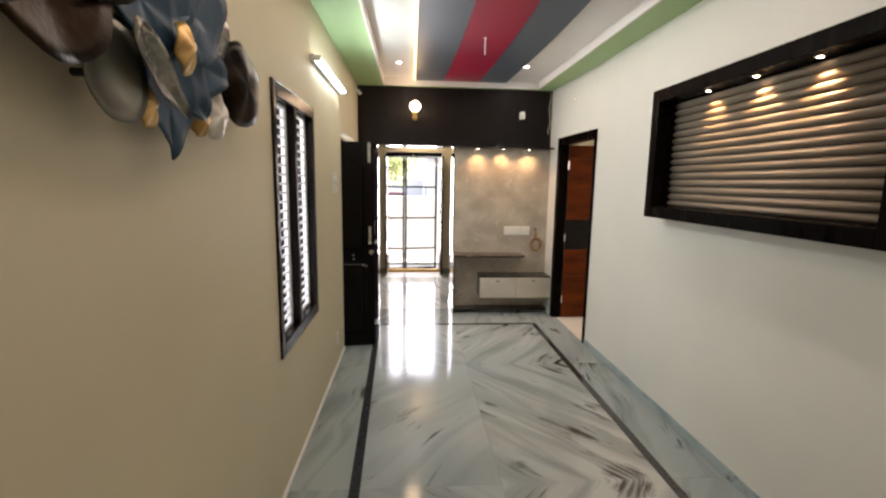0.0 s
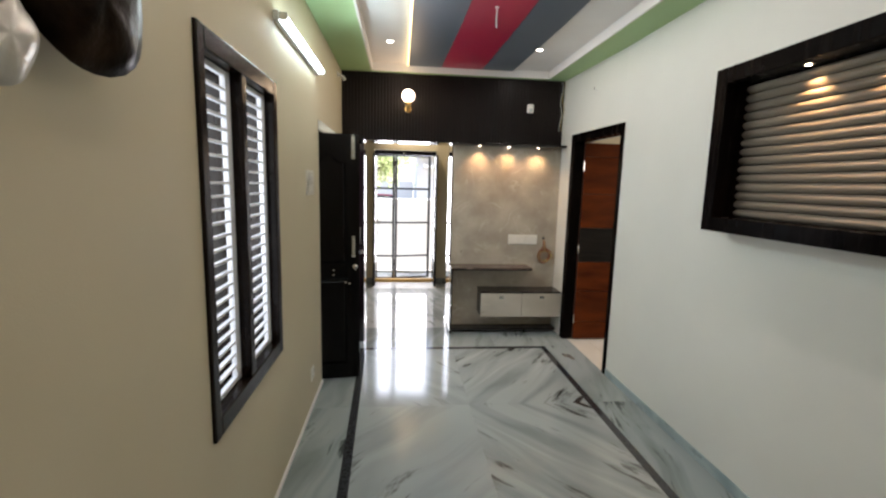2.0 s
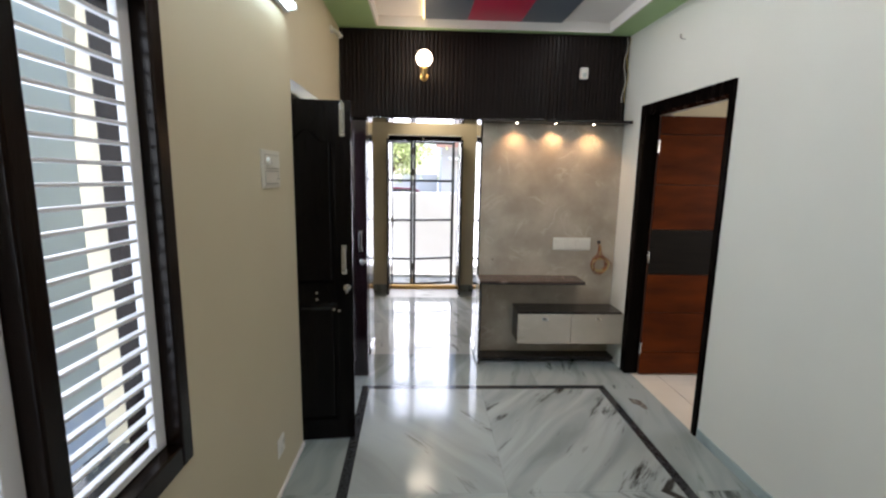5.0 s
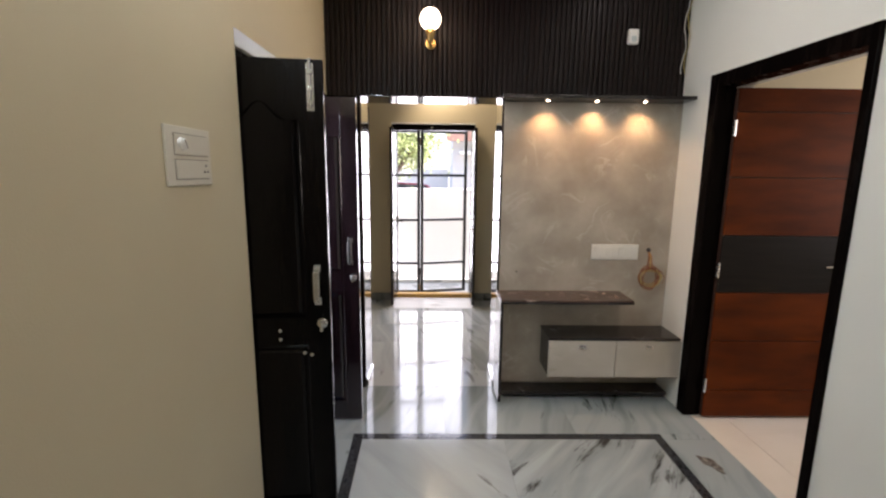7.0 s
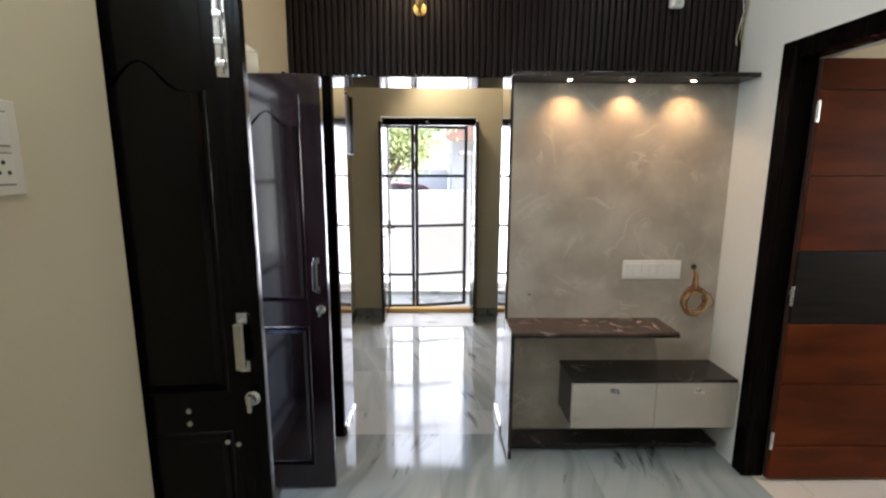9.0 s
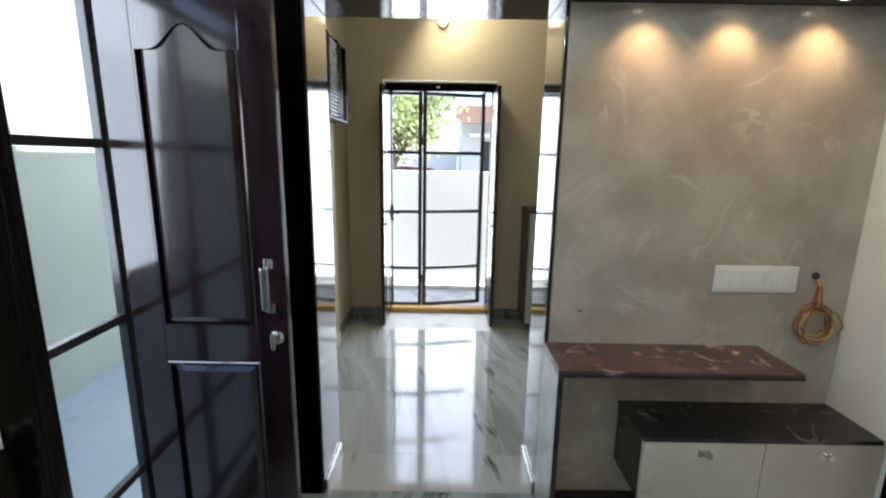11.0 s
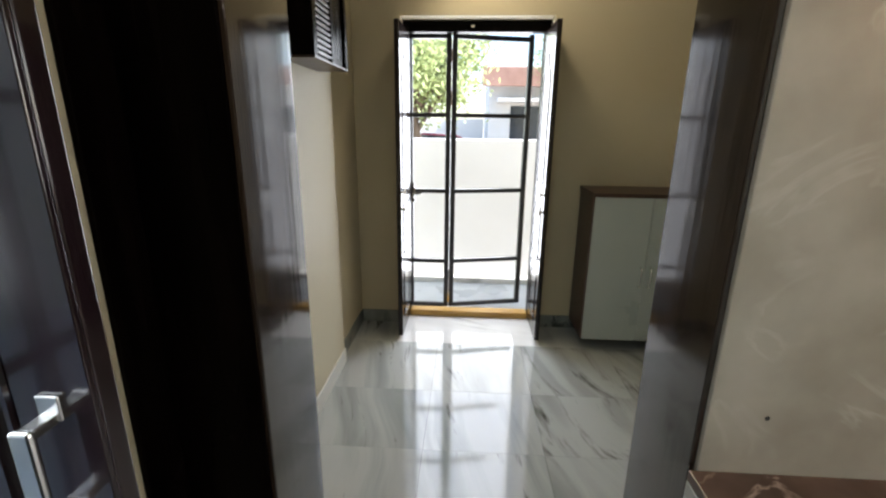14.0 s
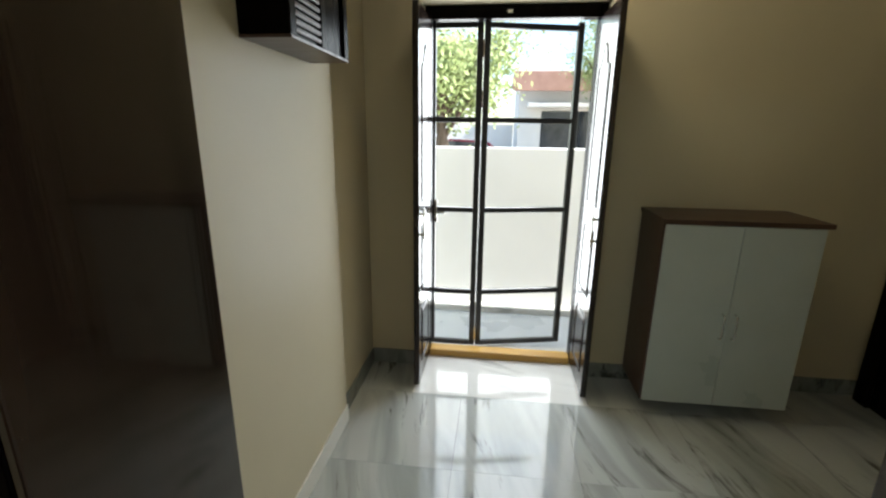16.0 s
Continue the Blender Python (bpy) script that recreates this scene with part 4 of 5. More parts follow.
sensor = thing("sensor_box", (1.57, 6.0, 2.54), "small white rounded sensor box on the ribbed panel", "sensor")
box("case", (1.532, 1.605, 5.985, 6.0255, 2.540, 2.640), PLASTIC, sensor, 0.014)
box("window", (1.552, 1.585, 5.982, 5.9855, 2.555, 2.590), WHITELAM, sensor, 0.001)

drop = thing("hanging_cable", (1.96, 6.0, 2.9), "thin loose pale cable hanging down the panel edge", "cable")
for k in range(2):
    bm = bmesh.new()
    tube(bm, [(1.930 + 0.02 * k + 0.012 * math.sin(i * 0.9 + k), 6.012 - 0.006 * (i % 2), 2.90 - 0.042 * i) for i in range(14)], 0.0025, 6)
    part("wire", bm, YELLOWWIRE if k else PLASTIC, drop)

bracket = thing("bulb_holder", (LW, 5.72, 2.80), "small white angled bulb holder on the cream wall", "bulb holder")
bm = bmesh.new()
turned(bm, [(0.030, 0), (0.030, 0.010), (0.018, 0.014)], (LW + 0.0005, 5.72, 2.80), "x", 16)
part("rose", bm, PLASTIC, bracket)
bm = bmesh.new()
tube(bm, [(LW + 0.012, 5.72, 2.80), (LW + 0.055, 5.72, 2.775), (LW + 0.075, 5.72, 2.745)], [0.015, 0.017, 0.019], 12)
part("socket", bm, PLASTIC, bracket)

hook = thing("wall_hook", (RW, 5.23, 2.66), "small steel hook on the pale wall", "hook")
bm = bmesh.new()
turned(bm, [(0.016, 0), (0.016, -0.006), (0.007, -0.008)], (RW - 0.0005, 5.23, 2.66), "x", 14)
tube(bm, [(RW - 0.006, 5.23, 2.66), (RW - 0.045, 5.23, 2.66), (RW - 0.058, 5.23, 2.672), (RW - 0.058, 5.23, 2.69)], 0.005)
part("pin", bm, STEEL, hook)

rod = thing("fan_hook_rod", (0.78, 4.23, 2.97), "short white ceiling fan hook rod on the crimson band", "fan hook")
bm = bmesh.new()
tube(bm, [(0.78, 4.23, 2.975), (0.78, 4.23, 2.835)], 0.0065)
turned(bm, [(0.016, 0), (0.015, -0.006), (0.008, -0.012)], (0.78, 4.23, 2.9755), "z", 18)
part("rod", bm, WHITEMETAL, rod)

tubelamp = thing("tube_light", (LW, 3.95, 2.54), "lit long white tube light batten on the cream wall", "tube light")
box("batten", (LW + 0.0005, LW + 0.028, 3.365, 4.535, 2.515, 2.565), WHITEMETAL, tubelamp, 0.003)
for y in (3.372, 4.512):
    box("end_cap", (LW + 0.0285, LW + 0.07, y, y + 0.016, 2.522, 2.56), PLASTIC, tubelamp, 0.004)
bm = bmesh.new()
tube(bm, [(LW + 0.052, 3.389, 2.541), (LW + 0.052, 4.511, 2.541)], 0.0135, 16)
part("tube", bm, TUBEGLOW, tubelamp, "glowing white tube", True)

for x, y in ((0.0, 5.2), (1.40, 5.2)):
    dl = thing("downlight", (x, y, 2.99), "lit small round recessed ceiling downlight", "downlight", "ceiling downlights")
    bm = bmesh.new()
    turned(bm, [(0.042, 0), (0.042, -0.005), (0.030, -0.008), (0.028, -0.002)], (x, y, CZ + 0.0815), "z", 24)
    part("rim", bm, WHITEMETAL, dl)
    bm = bmesh.new()
    turned(bm, [(0.027, 0), (0.025, -0.004), (0, -0.005)], (x, y, CZ + 0.077), "z", 20)
    part("lens", bm, DOWNGLOW, dl, "glowing lens")

# ---- display niche on the east wall ----
niche = thing("display_niche", (1.95, 2.55, 1.49), "deep dark wooden frame round a taupe corrugated panel", "wall niche")
NY0, NY1, NZ0, NZ1, NX = 1.60, 3.355, 1.49, 2.383, 1.872
box("side", (NX, RW - 0.0005, NY0, NY0 + 0.085, NZ0, NZ1), BLACKWOOD, niche, 0.004)
box("side", (NX, RW - 0.0005, NY1 - 0.085, NY1, NZ0, NZ1), BLACKWOOD, niche, 0.004)
box("top_board", (NX + 0.0005, RW - 0.0005, NY0 + 0.0855, NY1 - 0.0855, NZ1 - 0.085, NZ1), BLACKWOOD, niche, 0.004)
box("bottom_board", (NX + 0.0005, RW - 0.0005, NY0 + 0.0855, NY1 - 0.0855, NZ0, NZ0 + 0.08), BLACKWOOD, niche, 0.004)
box("backing", (RW - 0.012, RW - 0.001, NY0 + 0.086, NY1 - 0.086, NZ0 + 0.081, NZ1 - 0.086), BLACKWOOD, niche)
n_sl = 15
step = (NZ1 - NZ0 - 0.170) / n_sl
bm = bmesh.new()
prof = [(0, 0), (-0.010, 0.10), (-0.020, 0.28), (-0.0235, 0.5), (-0.020, 0.72), (-0.010, 0.90), (0, 1.0)]
ra = [bm.verts.new((RW - 0.0125 + dx, NY0 + 0.087, h * step * 0.94)) for dx, h in prof]
rb = [bm.verts.new((RW - 0.0125 + dx, NY1 - 0.087, h * step * 0.94)) for dx, h in prof]
for i in range(len(prof) - 1):
    bm.faces.new((ra[i], rb[i], rb[i + 1], ra[i + 1]))
bm.faces.new(ra)
bm.faces.new(rb[::-1])
slat_mesh = mesh_of("slat", bm, SLATGREY, True)
for i in range(n_sl):
    s = new("slat", slat_mesh)
    s.location.z = NZ0 + 0.0825 + i * step
    s.parent = niche
    s.matrix_parent_inverse = niche.matrix_world.inverted()
for y in (2.10, 2.47, 2.85):
    bm = bmesh.new()
    turned(bm, [(0.024, 0.0), (0.024, -0.004), (0.018, -0.005)], (1.945, y, NZ1 - 0.0855), "z", 18)
    sp = part("spot_rim", bm, STEEL, niche)
    bm = bmesh.new()
    turned(bm, [(0.013, 0.0), (0.012, -0.001), (0, -0.0015)], (1.945, y, NZ1 - 0.0906), "z", 16)
    part("spot_lens", bm, SPOTGLOW, sp, "glowing warm spot lens")


# ---- metal flower wall art on the west wall ----
def petal(y, z, ry, rz, material, parent, x=-0.47, tilt=0.0, spin=0.0, point=0.0, cup=0.03, name="petal", fold=0.006):
    """A dished metal leaf facing the room: an oval, drawn to a point at its foot as point goes to 1."""
    bm = bmesh.new()
    rings, sides = 5, 28
    front, rear = [], []
    for r in range(1, rings + 1):
        f = r / rings
        a_ring, b_ring = [], []
        for k in range(sides):
            a = 2 * math.pi * k / sides
            s, c = math.sin(a), math.cos(a)
            w = 1.0 - point * max(0.0, -s) ** 1.2
            wob = 1 + 0.025 * math.sin(3 * a + y * 9) + 0.012 * math.sin(7 * a + z * 5)
            py, pz = ry * c * f * w * wob, rz * s * f * wob
            dish = cup * (f * f - 0.6) + fold * math.sin(5 * a) * f
            a_ring.append(bm.verts.new((dish, py, pz)))
            b_ring.append(bm.verts.new((dish - 0.004, py, pz)))
        front.append(a_ring)
        rear.append(b_ring)
    cf, cb = bm.verts.new((-cup * 0.6, 0, 0)), bm.verts.new((-cup * 0.6 - 0.004, 0, 0))
    for k in range(sides):
        j = (k + 1) % sides
        bm.faces.new((cf, front[0][k], front[0][j]))
        bm.faces.new((cb, rear[0][j], rear[0][k]))
        for r in range(rings - 1):
            bm.faces.new((front[r][k], front[r + 1][k], front[r + 1][j], front[r][j]))
            bm.faces.new((rear[r][k], rear[r][j], rear[r + 1][j], rear[r + 1][k]))
        bm.faces.new((front[-1][k], rear[-1][k], rear[-1][j], front[-1][j]))
    bmesh.ops.transform(bm, matrix=Matrix.Translation((x, y, z)) @ Matrix.Rotation(radians(tilt), 4, "Z") @ Matrix.Rotation(radians(spin), 4, "X"), verts=bm.verts)
    return part(name, bm, material, parent, smooth=True)


art = thing("metal_flower_wall_art", (LW, 1.4, 2.05), "blue, bronze and gold metal flower sculpture on the cream wall", "wall art")
FY, FZ = 1.405, 2.050
for spin, mat_, reach, ry_, rz_, pt, lift in ((-5, PETALBLUE, 0.135, 0.105, 0.152, 0.85, 0.006), (42, PETALBLUE, 0.095, 0.10, 0.12, 0.5, -0.002), (86, PETALBLUE, 0.13, 0.115, 0.145, 0.6, 0.002), (134, PETALBLUE, 0.17, 0.12, 0.18, 0.3, 0.006),
                                       (185, PETALBLUE, 0.18, 0.12, 0.18, 0.3, 0.002), (236, PETALBLUE, 0.14, 0.10, 0.14, 0.4, 0.006)):
    a = radians(spin - 90)
    petal(FY + reach * math.cos(a), FZ + reach * math.sin(a), ry_, rz_, mat_, art, -0.470 + lift - (0.015 if math.cos(a) < 0 else 0.0), -8, spin, pt, 0.012)
petal(1.268, 1.955, 0.048, 0.135, PETALGREY, art, -0.435, spin=50, point=0.5, cup=0.016, fold=0.003)
petal(1.398, 2.045, 0.040, 0.066, PETALGOLD, art, -0.432, cup=-0.025, name="flower_centre")
petal(1.142, 1.925, 0.100, 0.100, PETALDISH, art, -0.462, spin=8, cup=0.022, fold=0.0)
petal(1.258, 1.880, 0.040, 0.052, PETALGOLD, art, -0.462, cup=-0.02)
petal(1.555, 1.882, 0.036, 0.045, PETALGOLD, art, -0.478, tilt=-18, cup=-0.025)
petal(1.648, 1.912, 0.052, 0.076, PETALPEARL, art, -0.470, tilt=-18, spin=-12, cup=-0.025)
petal(1.845, 2.045, 0.135, 0.145, PETALDARK, art, -0.460, tilt=-12, spin=4, cup=-0.035)
petal(1.690, 2.185, 0.085, 0.13, PETALGREY, art, -0.485, spin=-25, cup=0.02)
for spin in (0, 60, 120, 180, 240, 300):
    a = radians(spin - 70)
    petal(0.91 + 0.17 * math.cos(a), 2.22 + 0.17 * math.sin(a), 0.15, 0.16, PETALDARK, art, -0.450 + 0.003 * spin / 60, 0, spin + 20, 0.1, 0.03)
petal(0.91, 2.22, 0.05, 0.05, PETALGOLD, art, -0.42, cup=-0.03, name="flower_centre")
bm = bmesh.new()
tube(bm, [(-0.505, 0.91, 2.22), (-0.512, 1.12, 2.08), (-0.512, 1.405, 2.05), (-0.512, 1.845, 2.05)], 0.008)
for y, z, x in ((0.91, 2.22, -0.47), (1.405, 2.05, -0.478), (1.845, 2.05, -0.47), (1.142, 1.925, -0.48)):
    tube(bm, [(LW + 0.0005, y, z), (x, y, z)], 0.009)
tube(bm, [(LW + 0.0005, FY - 0.01, FZ), (-0.436, FY - 0.01, FZ + 0.0)], 0.009)
for y, z in ((1.258, 1.885), (1.555, 1.885), (1.648, 1.915), (1.69, 2.19), (1.142, 1.93)):
    tube(bm, [(-0.512, 1.405, 2.05), (-0.512, y, z)], 0.005)
part("stem_frame", bm, BLACKMETAL, art)

# ---- foyer things ----
shoe = thing("shoe_cabinet", (1.38, 8.2, 0.09), "wall-hung shoe cabinet with white doors and dark brown carcass", "cabinet")
SX0, SX1 = 0.986, 1.752
box("side", (SX0, SX0 + 0.022, 8.075, 8.435, 0.092, 1.110), BROWNLAM, shoe, 0.002)
box("side", (SX1 - 0.022, SX1, 8.075, 8.435, 0.092, 1.110), BROWNLAM, shoe, 0.002)
box("back", (SX0 + 0.0225, SX1 - 0.0225, 8.425, 8.4355, 0.092, 1.110), BROWNLAM, shoe)
box("bottom", (SX0 + 0.0225, SX1 - 0.0225, 8.075, 8.424, 0.092, 0.112), BROWNLAM, shoe)
box("top", (SX0 - 0.004, SX1 + 0.030, 8.060, 8.449, 1.1105, 1.136), BROWNLAM, shoe, 0.002)
box("wall_rail", (SX0 + 0.05, SX1 - 0.05, 8.436, 8.4495, 0.4, 0.9), BROWNLAM, shoe)
mid = (SX0 + SX1) / 2
for x0, x1, hx in ((SX0 + 0.008, mid - 0.0015, mid - 0.032), (mid + 0.0015, SX1 - 0.002, mid + 0.032)):
    d = box("door", (x0, x1, 8.062, 8.0745, 0.094, 1.1085), WHITELAM, shoe, 0.002, "white laminate door")
    bm = bmesh.new()
    tube(bm, [(hx, 8.0615, 0.50), (hx, 8.036, 0.505), (hx, 8.032, 0.52), (hx, 8.032, 0.62), (hx, 8.036, 0.635), (hx, 8.0615, 0.64)], 0.0055, 8)
    part("handle", bm, STEEL, d, "slim steel bar handle")

meter = thing("louvred_wall_box", (-0.57, 7.28, 1.82), "dark brown louvred box high on the foyer wall", "wall cabinet")
mx = -0.490
box("carcass", (FLW + 0.0005, mx, 7.06, 7.572, 1.822, 2.32), BLACKWOOD, meter, 0.004)
for y0, y1 in ((7.06, 7.10), (7.53, 7.572), (7.30, 7.335)):
    box("stile", (mx + 0.0003, mx + 0.012, y0, y1, 1.822, 2.32), BLACKWOOD, meter, 0.002)
bl = mesh_of("louvre", slab(bmesh.new(), mx + 0.001, mx + 0.011, 7.102, 7.298, -0.007, 0.006, 0.003, 1), BROWNLAM)
for i in range(20):
    o = new("louvre", bl)
    o.location.z = 1.842 + 0.0235 * i
    o.parent = meter
    o.matrix_parent_inverse = meter.matrix_world.inverted()
box("edge_strip", (FLW + 0.001, mx + 0.013, 7.059, 7.573, 1.812, 1.8215), BROWNLAM, meter, 0.002)

ceil_lamp = thing("foyer_wall_lamp", (0.2, FFW, 2.75), "small warm lamp high on the foyer wall", "wall lamp")
bm = bmesh.new()
turned(bm, [(0.05, 0), (0.05, -0.015), (0.03, -0.02)], (0.2, FFW - 0.0005, 2.75), "y", 18)
part("base", bm, BRASS, ceil_lamp)
bm = bmesh.new()
bmesh.ops.create_uvsphere(bm, u_segments=18, v_segments=10, radius=0.045)
bmesh.ops.translate(bm, verts=bm.verts, vec=(0.2, FFW - 0.06, 2.75))
part("globe", bm, BULBGLOW, ceil_lamp, "glowing warm globe", True)

# ---- outside ----
structure("ground", (-160, 160, -60, 400, -0.5, -0.2), GROUND, "pale dusty sunlit ground", "ground")
structure("balcony_floor", (-0.9, 5.0, 8.822, 9.60, -0.16, -0.02), EXTTILE, "blue-grey tiled balcony floor", "floor")
structure("parapet", (-0.9, 5.0, 9.60, 9.75, -0.19, 1.42), EXTWALL, "plain white plastered parapet wall", "wall", 0.01)
# raised white strip stands in for the sunlit band of balcony floor
structure("parapet_kerb", (-0.9, 5.0, 9.46, 9.5995, -0.019, 0.03), THRESH, "white marble strip in place of sunlit floor at the parapet's foot", "kerb", 0.004)
structure("boundary_wall", (-3.55, -3.4, -8, 9.3, -0.19, 3.5), ALLEYWALL, "pale plastered neighbouring wall along the side alley", "wall")
# made-up nearer wall, keeps the view through the window grille darker
structure("neighbour_wall", (-2.45, -2.25, 4.1, 16.0, -0.19, 4.0), ALLEYWALL, "tall pale green plastered wall added to darken the alley outside the window", "wall")
structure("alley_floor", (-3.399, -0.776, -8, 9.3, -0.19, -0.03), EXTTILE, "pale tiled side alley floor", "pavement")


def tree(at, height, spread, seed):
    """Tapered trunk with limbs and a crown of many small leaves in loose clumps."""
    random.seed(seed)
    t = thing("tree", at, "leafy green roadside tree in bright sun", "tree")
    bm = bmesh.new()
    x, y, z = at
    top = z + height * 0.55
    tube(bm, [(x + 0.06 * math.sin(i), y, z + (top - z) * i / 6) for i in range(7)], [0.22 - 0.022 * i for i in range(7)], 10)
    tips = []
    for k in range(11):
        a = k * 2.4
        b = Vector((x, y, z + height * random.uniform(0.25, 0.5)))
        e = b + Vector((math.cos(a) * spread * random.uniform(0.35, 0.8), math.sin(a) * spread * random.uniform(0.35, 0.8), height * random.uniform(0.10, 0.42)))
        m_ = (b + e) / 2 + Vector((0, 0, 0.2))
        tube(bm, [b, m_, e], [0.08, 0.05, 0.02], 7)
        tips += [e, m_ + Vector((random.uniform(-.5, .5), random.uniform(-.5, .5), 0.4))]
    part("trunk", bm, BARK, t)
    verts, faces = [], []
    for tip in tips:
        for _ in range(420):
            o = Vector((random.gauss(0, 1), random.gauss(0, 1), random.gauss(0, 0.8))) * spread * 0.19
            c = tip + o
            s = random.uniform(0.05, 0.11)
            u = Vector((random.uniform(-1, 1), random.uniform(-1, 1), random.uniform(-1, 1))).normalized()
            w = u.orthogonal().normalized()
            i = len(verts)
            verts += [c - u * s, c + w * s * 0.45, c + u * s, c - w * s * 0.45]
            faces.append((i, i + 1, i + 2, i + 3))
    me = bpy.data.meshes.new("crown")
    me.from_pydata(verts, [], faces)
    me.materials.append(LEAF)
    c = new("crown", me)
    c.parent = t
    c.matrix_parent_inverse = t.matrix_world.inverted()


tree((-1.35, 18.0, -0.2), 4.9, 2.0, 3)
tree((5.2, 27.0, -0.2), 8.5, 2.4, 8)

house = thing("far_house", (6.0, 32, -0.2), "low pale house with a brick-red roof fascia", "house")
hb = holed("y", 31.0, 31.25, 1.2, 14.0, -0.2, 4.3, [(2.4, 6.4, 0.0, 2.6), (8.0, 10.2, 1.0, 2.5)])
slab(hb, 1.2, 1.45, 31.251, 38, -0.2, 4.3)
slab(hb, 13.75, 14.0, 31.251, 38, -0.2, 4.3)
slab(hb, 1.46, 13.74, 37.7, 38, -0.2, 4.3)
part("wall", hb, FACADE, house)
box("roof", (0.9, 14.3, 30.3, 38.3, 4.301, 4.55), FACADE, house, 0.02)
box("fascia", (0.8, 14.4, 30.1, 30.298, 3.55, 4.5), FASCIA, house, 0.02, "brick-red fascia band")
box("canopy", (1.6, 7.2, 29.9, 30.99, 2.75, 2.95), FACADE, house, 0.02)
# dark glassy sheets fill the front opening in place of its inner shade
for x0, x1 in ((2.42, 4.38), (4.42, 6.38)):
    box("shutter", (x0, x1, 31.08, 31.14, -0.19, 2.58), DARKGLASS, house, 0.01)
wnd = box("window", (8.01, 10.19, 31.1, 31.15, 1.01, 2.49), DARKGLASS, house)
box("sill", (7.9, 10.3, 30.9, 31.0, 0.88, 0.98), FACADE, house, 0.01)

car = thing("parked_car", (-0.75, 21.5, -0.2), "maroon parked car on the sunlit road", "car")
CX, CY = -0.75, 21.5
bm = bmesh.new()
outline = [(-1.9, 0.22), (1.9, 0.22), (1.95, 0.55), (1.75, 0.78), (1.0, 0.88), (0.55, 1.32), (-0.75, 1.38), (-1.35, 0.95), (-1.9, 0.88)]
prism(bm, [(CX + x, z - 0.1) for x, z in outline], CY - 0.8, CY + 0.8)
bmesh.ops.bevel(bm, geom=bm.edges[:], offset=0.06, segments=2, affect="EDGES")
body = part("body", bm, CARPAINT, car)
bm = bmesh.new()
prism(bm, [(CX + x, z - 0.1) for x, z in ((0.9, 0.9), (0.52, 1.26), (-0.70, 1.31), (-1.15, 0.96))], CY - 0.81, CY + 0.81)
part("windows", bm, DARKGLASS, car)
for wx in (-1.2, 1.25):
    for wy in (-0.74, 0.74):
        bm = bmesh.new()
        turned(bm, [(0.18, -0.1), (0.30, -0.09), (0.32, 0.0), (0.30, 0.09), (0.18, 0.1)], (CX + wx, CY + wy, 0.12), "y", 20)
        wheel = part("wheel", bm, RUBBER, car)
        bm = bmesh.new()
        turned(bm, [(0.02, -0.11), (0.17, -0.105), (0.175, 0.105), (0.02, 0.11)], (CX + wx, CY + wy, 0.12), "y", 14)
        part("rim", bm, STEEL, wheel)
structure("street_wall", (-40, 1.0, 33.0, 33.2, -0.19, 1.9), FACADE, "pale sunlit boundary wall across the road", "wall")

# ---- floor slabs, laid one by one on the beds ----
def tile(floor, x0, x1, y0, y1, material, name="marble_slab"):
    g = 0.0007
    bm = slab(bmesh.new(), -(x1 - x0) / 2 + g, (x1 - x0) / 2 - g, -(y1 - y0) / 2 + g, (y1 - y0) / 2 - g, -0.0115, 0.0)
    ob = part(name, bm, material)
    ob.location = ((x0 + x1) / 2, (y0 + y1) / 2, 0)
    ob.parent = floor
    return ob


BX0, BX1, BY = -0.225, 1.635, 5.345     # inside the black border
SEAM_X, SEAM_Y, W = 0.67, 4.15, 0.060
SKEW = 0.029                            # the left border strip drifts inwards towards the back


def left(y):
    """Inner edge of the left border strip."""
    return BX0 + SKEW * (BY - y)


def flat_slab(points, z0=-0.0115, z1=0.0):
    bm = bmesh.new()
    lo = [bm.verts.new((x, y, z0)) for x, y in points]
    hi = [bm.verts.new((x, y, z1)) for x, y in points]
    bm.faces.new(lo[::-1])
    bm.faces.new(hi)
    for k in range(len(points)):
        n = (k + 1) % len(points)
        bm.faces.new((lo[k], lo[n], hi[n], hi[k]))
    return bm


def book_slab(points, fx, fy, ox, oy):
    """A slab whose veining is mirrored about the seams through (ox, oy)."""
    ob = part("marble_slab", flat_slab([(fx * (x - ox), fy * (y - oy)) for x, y in points]), MARBLE_HALL if fx > 0 else MARBLE_PALE)
    ob.location, ob.scale = (ox, oy, 0), (fx, fy, 1)
    ob.parent = floor_hall


g = 0.0005
ys = [BY, SEAM_Y, 2.45, 0.75, -0.95, -1.90]
for r, (yt, yb) in enumerate(zip(ys, ys[1:])):
    fy = 1 if r % 2 == 0 else -1
    oy = ys[1] if r < 2 else ys[3] if r < 4 else ys[5]
    book_slab([(left(yb) + g, yb + g), (SEAM_X - g, yb + g), (SEAM_X - g, yt - g), (left(yt) + g, yt - g)], -1, fy, SEAM_X, oy)
    book_slab([(SEAM_X + g, yb + g), (BX1 - g, yb + g), (BX1 - g, yt - g), (SEAM_X + g, yt - g)], 1, fy, SEAM_X, oy)
part("border_strip", flat_slab([(left(-1.9) - W, -1.9), (left(-1.9) - g, -1.9), (left(BY + W) - g, BY + W), (left(BY + W) - W, BY + W)]), BLACKSTONE, floor_hall)
tile(floor_hall, BX1, BX1 + W, -1.90, BY + W, BLACKSTONE, "border_strip")
tile(floor_hall, BX0 + 0.001, BX1, BY, BY + W, BLACKSTONE, "border_strip")
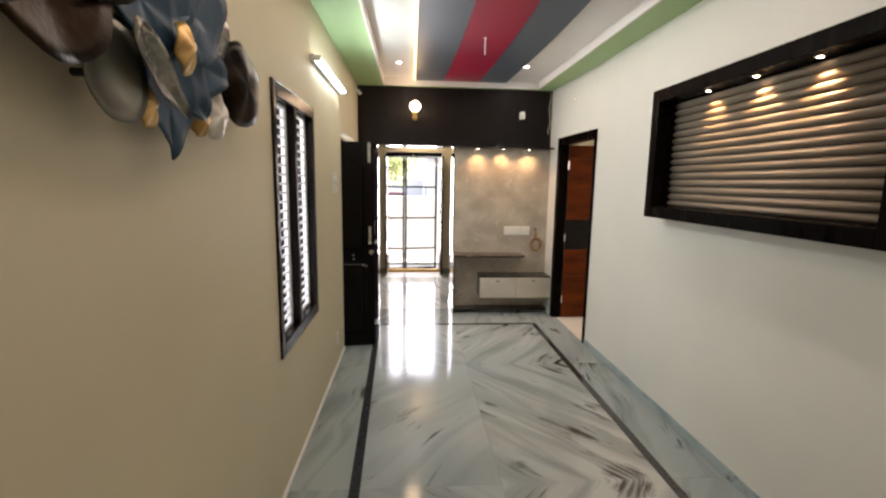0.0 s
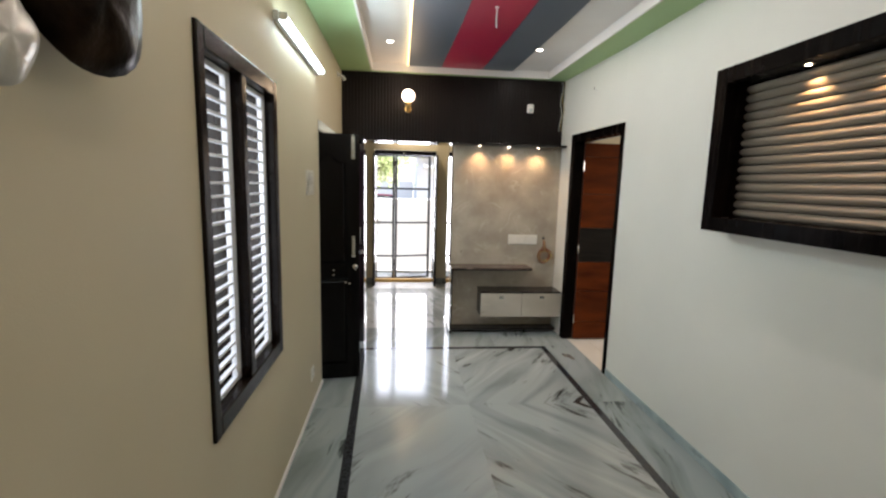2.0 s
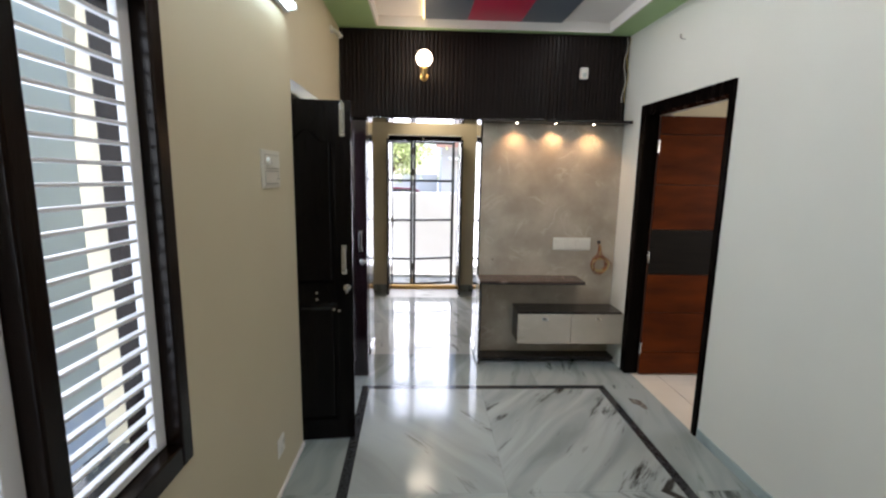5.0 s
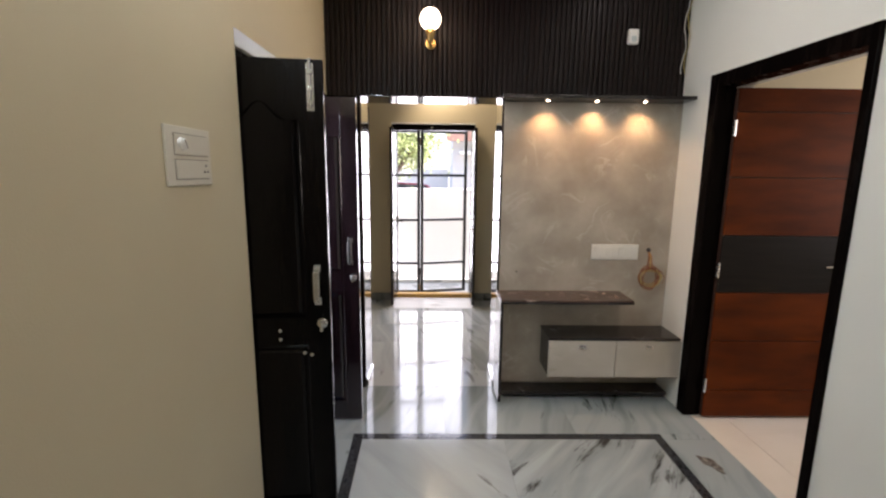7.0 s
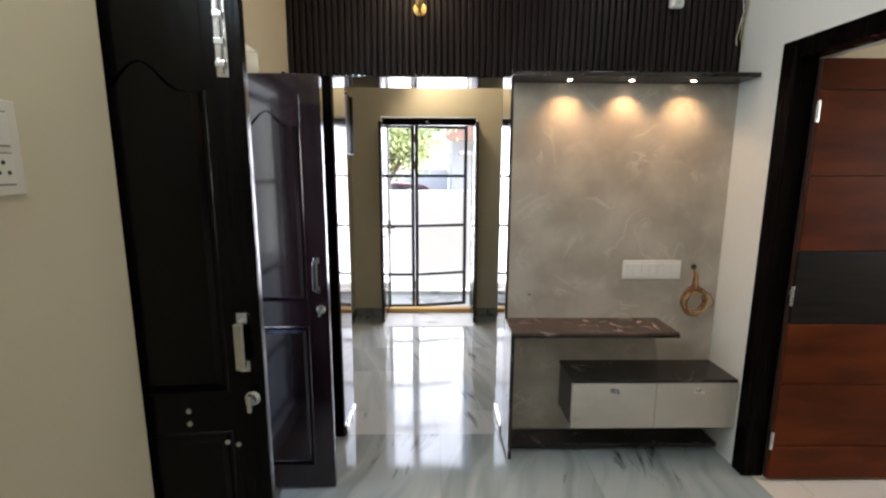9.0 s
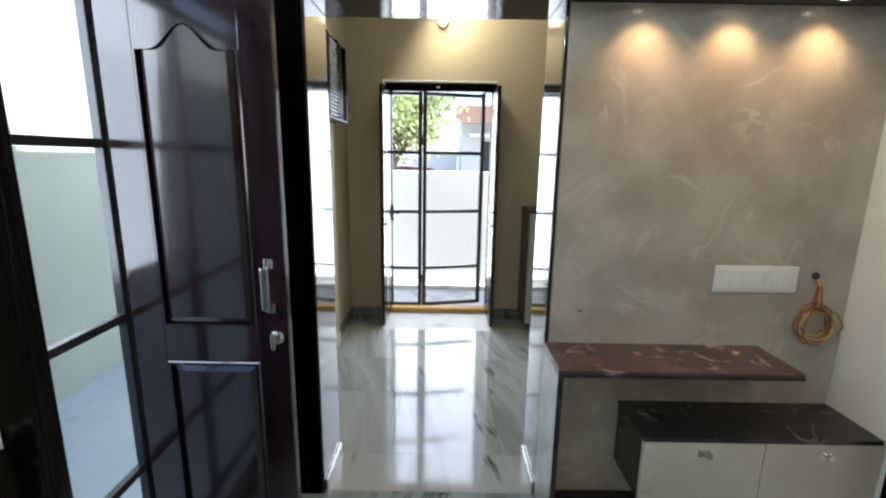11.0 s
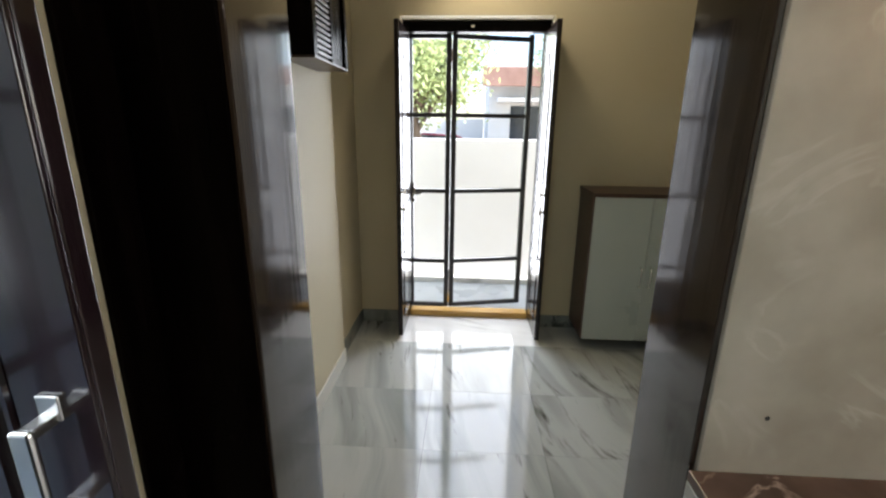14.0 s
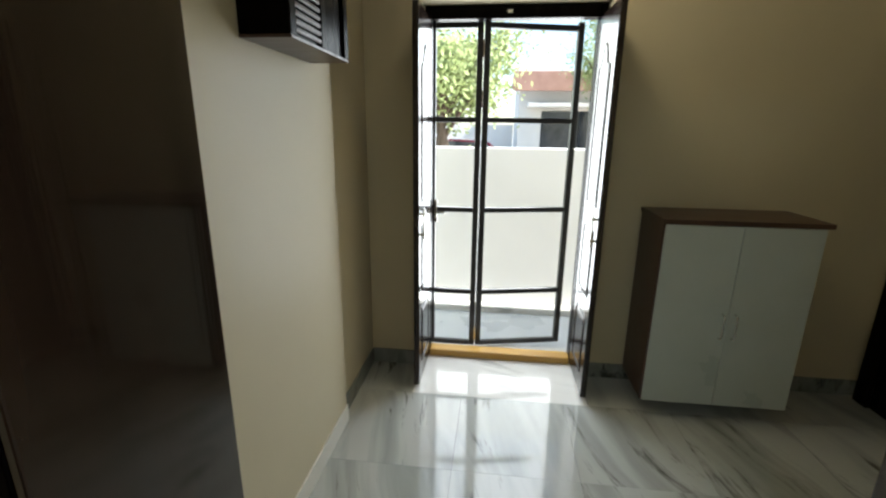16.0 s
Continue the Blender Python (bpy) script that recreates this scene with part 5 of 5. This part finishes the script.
for yt, yb in zip(ys, ys[1:]):
    part("marble_slab", flat_slab([(LW, yb + g), (left(yb) - W - g, yb + g), (left(yt) - W - g, yt - g), (LW, yt - g)]), MARBLE_EDGE, floor_hall)
    tile(floor_hall, BX1 + W, RW, yb, yt, MARBLE_EDGE)
tile(floor_hall, LW, RW, BACK, -1.90, MARBLE_EDGE)
tile(floor_hall, LW, BX0 - W - 0.003, BY, BY + W, MARBLE_EDGE)
tile(floor_hall, BX1 + W, RW, BY, BY + W, MARBLE_EDGE)
for xa, xb in ((LW, 0.30), (0.30, 1.15), (1.15, RW)):
    tile(floor_hall, xa, xb, BY + W, 6.055, MARBLE_EDGE)
tile(floor_hall, -0.318, 0.705, 6.055, 6.336, MARBLE_F)
tile(floor_hall, RW, RW + 0.222, 4.71, 5.66, IVORYTILE, "threshold_slab")
fx = [FLW - 0.036, -0.03, 0.57, 1.17, 1.77, FRW]
fy = [6.336, 6.98, 7.49, 8.10, 8.45]
for i, (xa, xb) in enumerate(zip(fx, fx[1:])):
    for j, (ya, yb) in enumerate(zip(fy, fy[1:])):
        if j == 3:
            continue
        tile(floor_foyer, xa, xb, ya, yb, MARBLE_FD if i in (2, 3) else MARBLE_F)
tile(floor_foyer, FLW - 0.036, -0.335, 8.10, 8.45, MARBLE_F)
tile(floor_foyer, 0.715, FRW, 8.10, 8.45, MARBLE_F)
tile(floor_foyer, -0.335, 0.715, 8.10, 8.82, THRESH, "threshold_slab")
bx = [RW + 0.224 + 0.65 * i for i in range(5)]
by = [3.6 + 0.605 * i for i in range(5)]
for xa, xb in zip(bx, bx[1:]):
    for ya, yb in zip(by, by[1:]):
        tile(floor_bed, xa, xb, ya, yb, IVORYTILE, "ivory_tile")

blot = thing("marble_blotch", (1.846, 5.10, 0), "dark brown natural blotch in the polished marble margin", "stain")
bm = bmesh.new()
low, top = [], []
for k in range(30):
    a = 2 * math.pi * k / 30
    u = (0.034 + 0.010 * math.sin(3 * a + 1) + 0.005 * math.sin(7 * a)) * math.cos(a)
    v = (0.078 + 0.016 * math.sin(2 * a) + 0.012 * math.sin(5 * a)) * math.sin(a)
    spot_x, spot_y = 1.846 + 0.87 * u - 0.5 * v, 5.10 + 0.5 * u + 0.87 * v
    low.append(bm.verts.new((spot_x, spot_y, 0.0003)))
    top.append(bm.verts.new((spot_x, spot_y, 0.004)))
bm.faces.new(top)
for k in range(30):
    bm.faces.new((low[k], low[(k + 1) % 30], top[(k + 1) % 30], top[k]))
part("spot", bm, BLOTCH, blot)
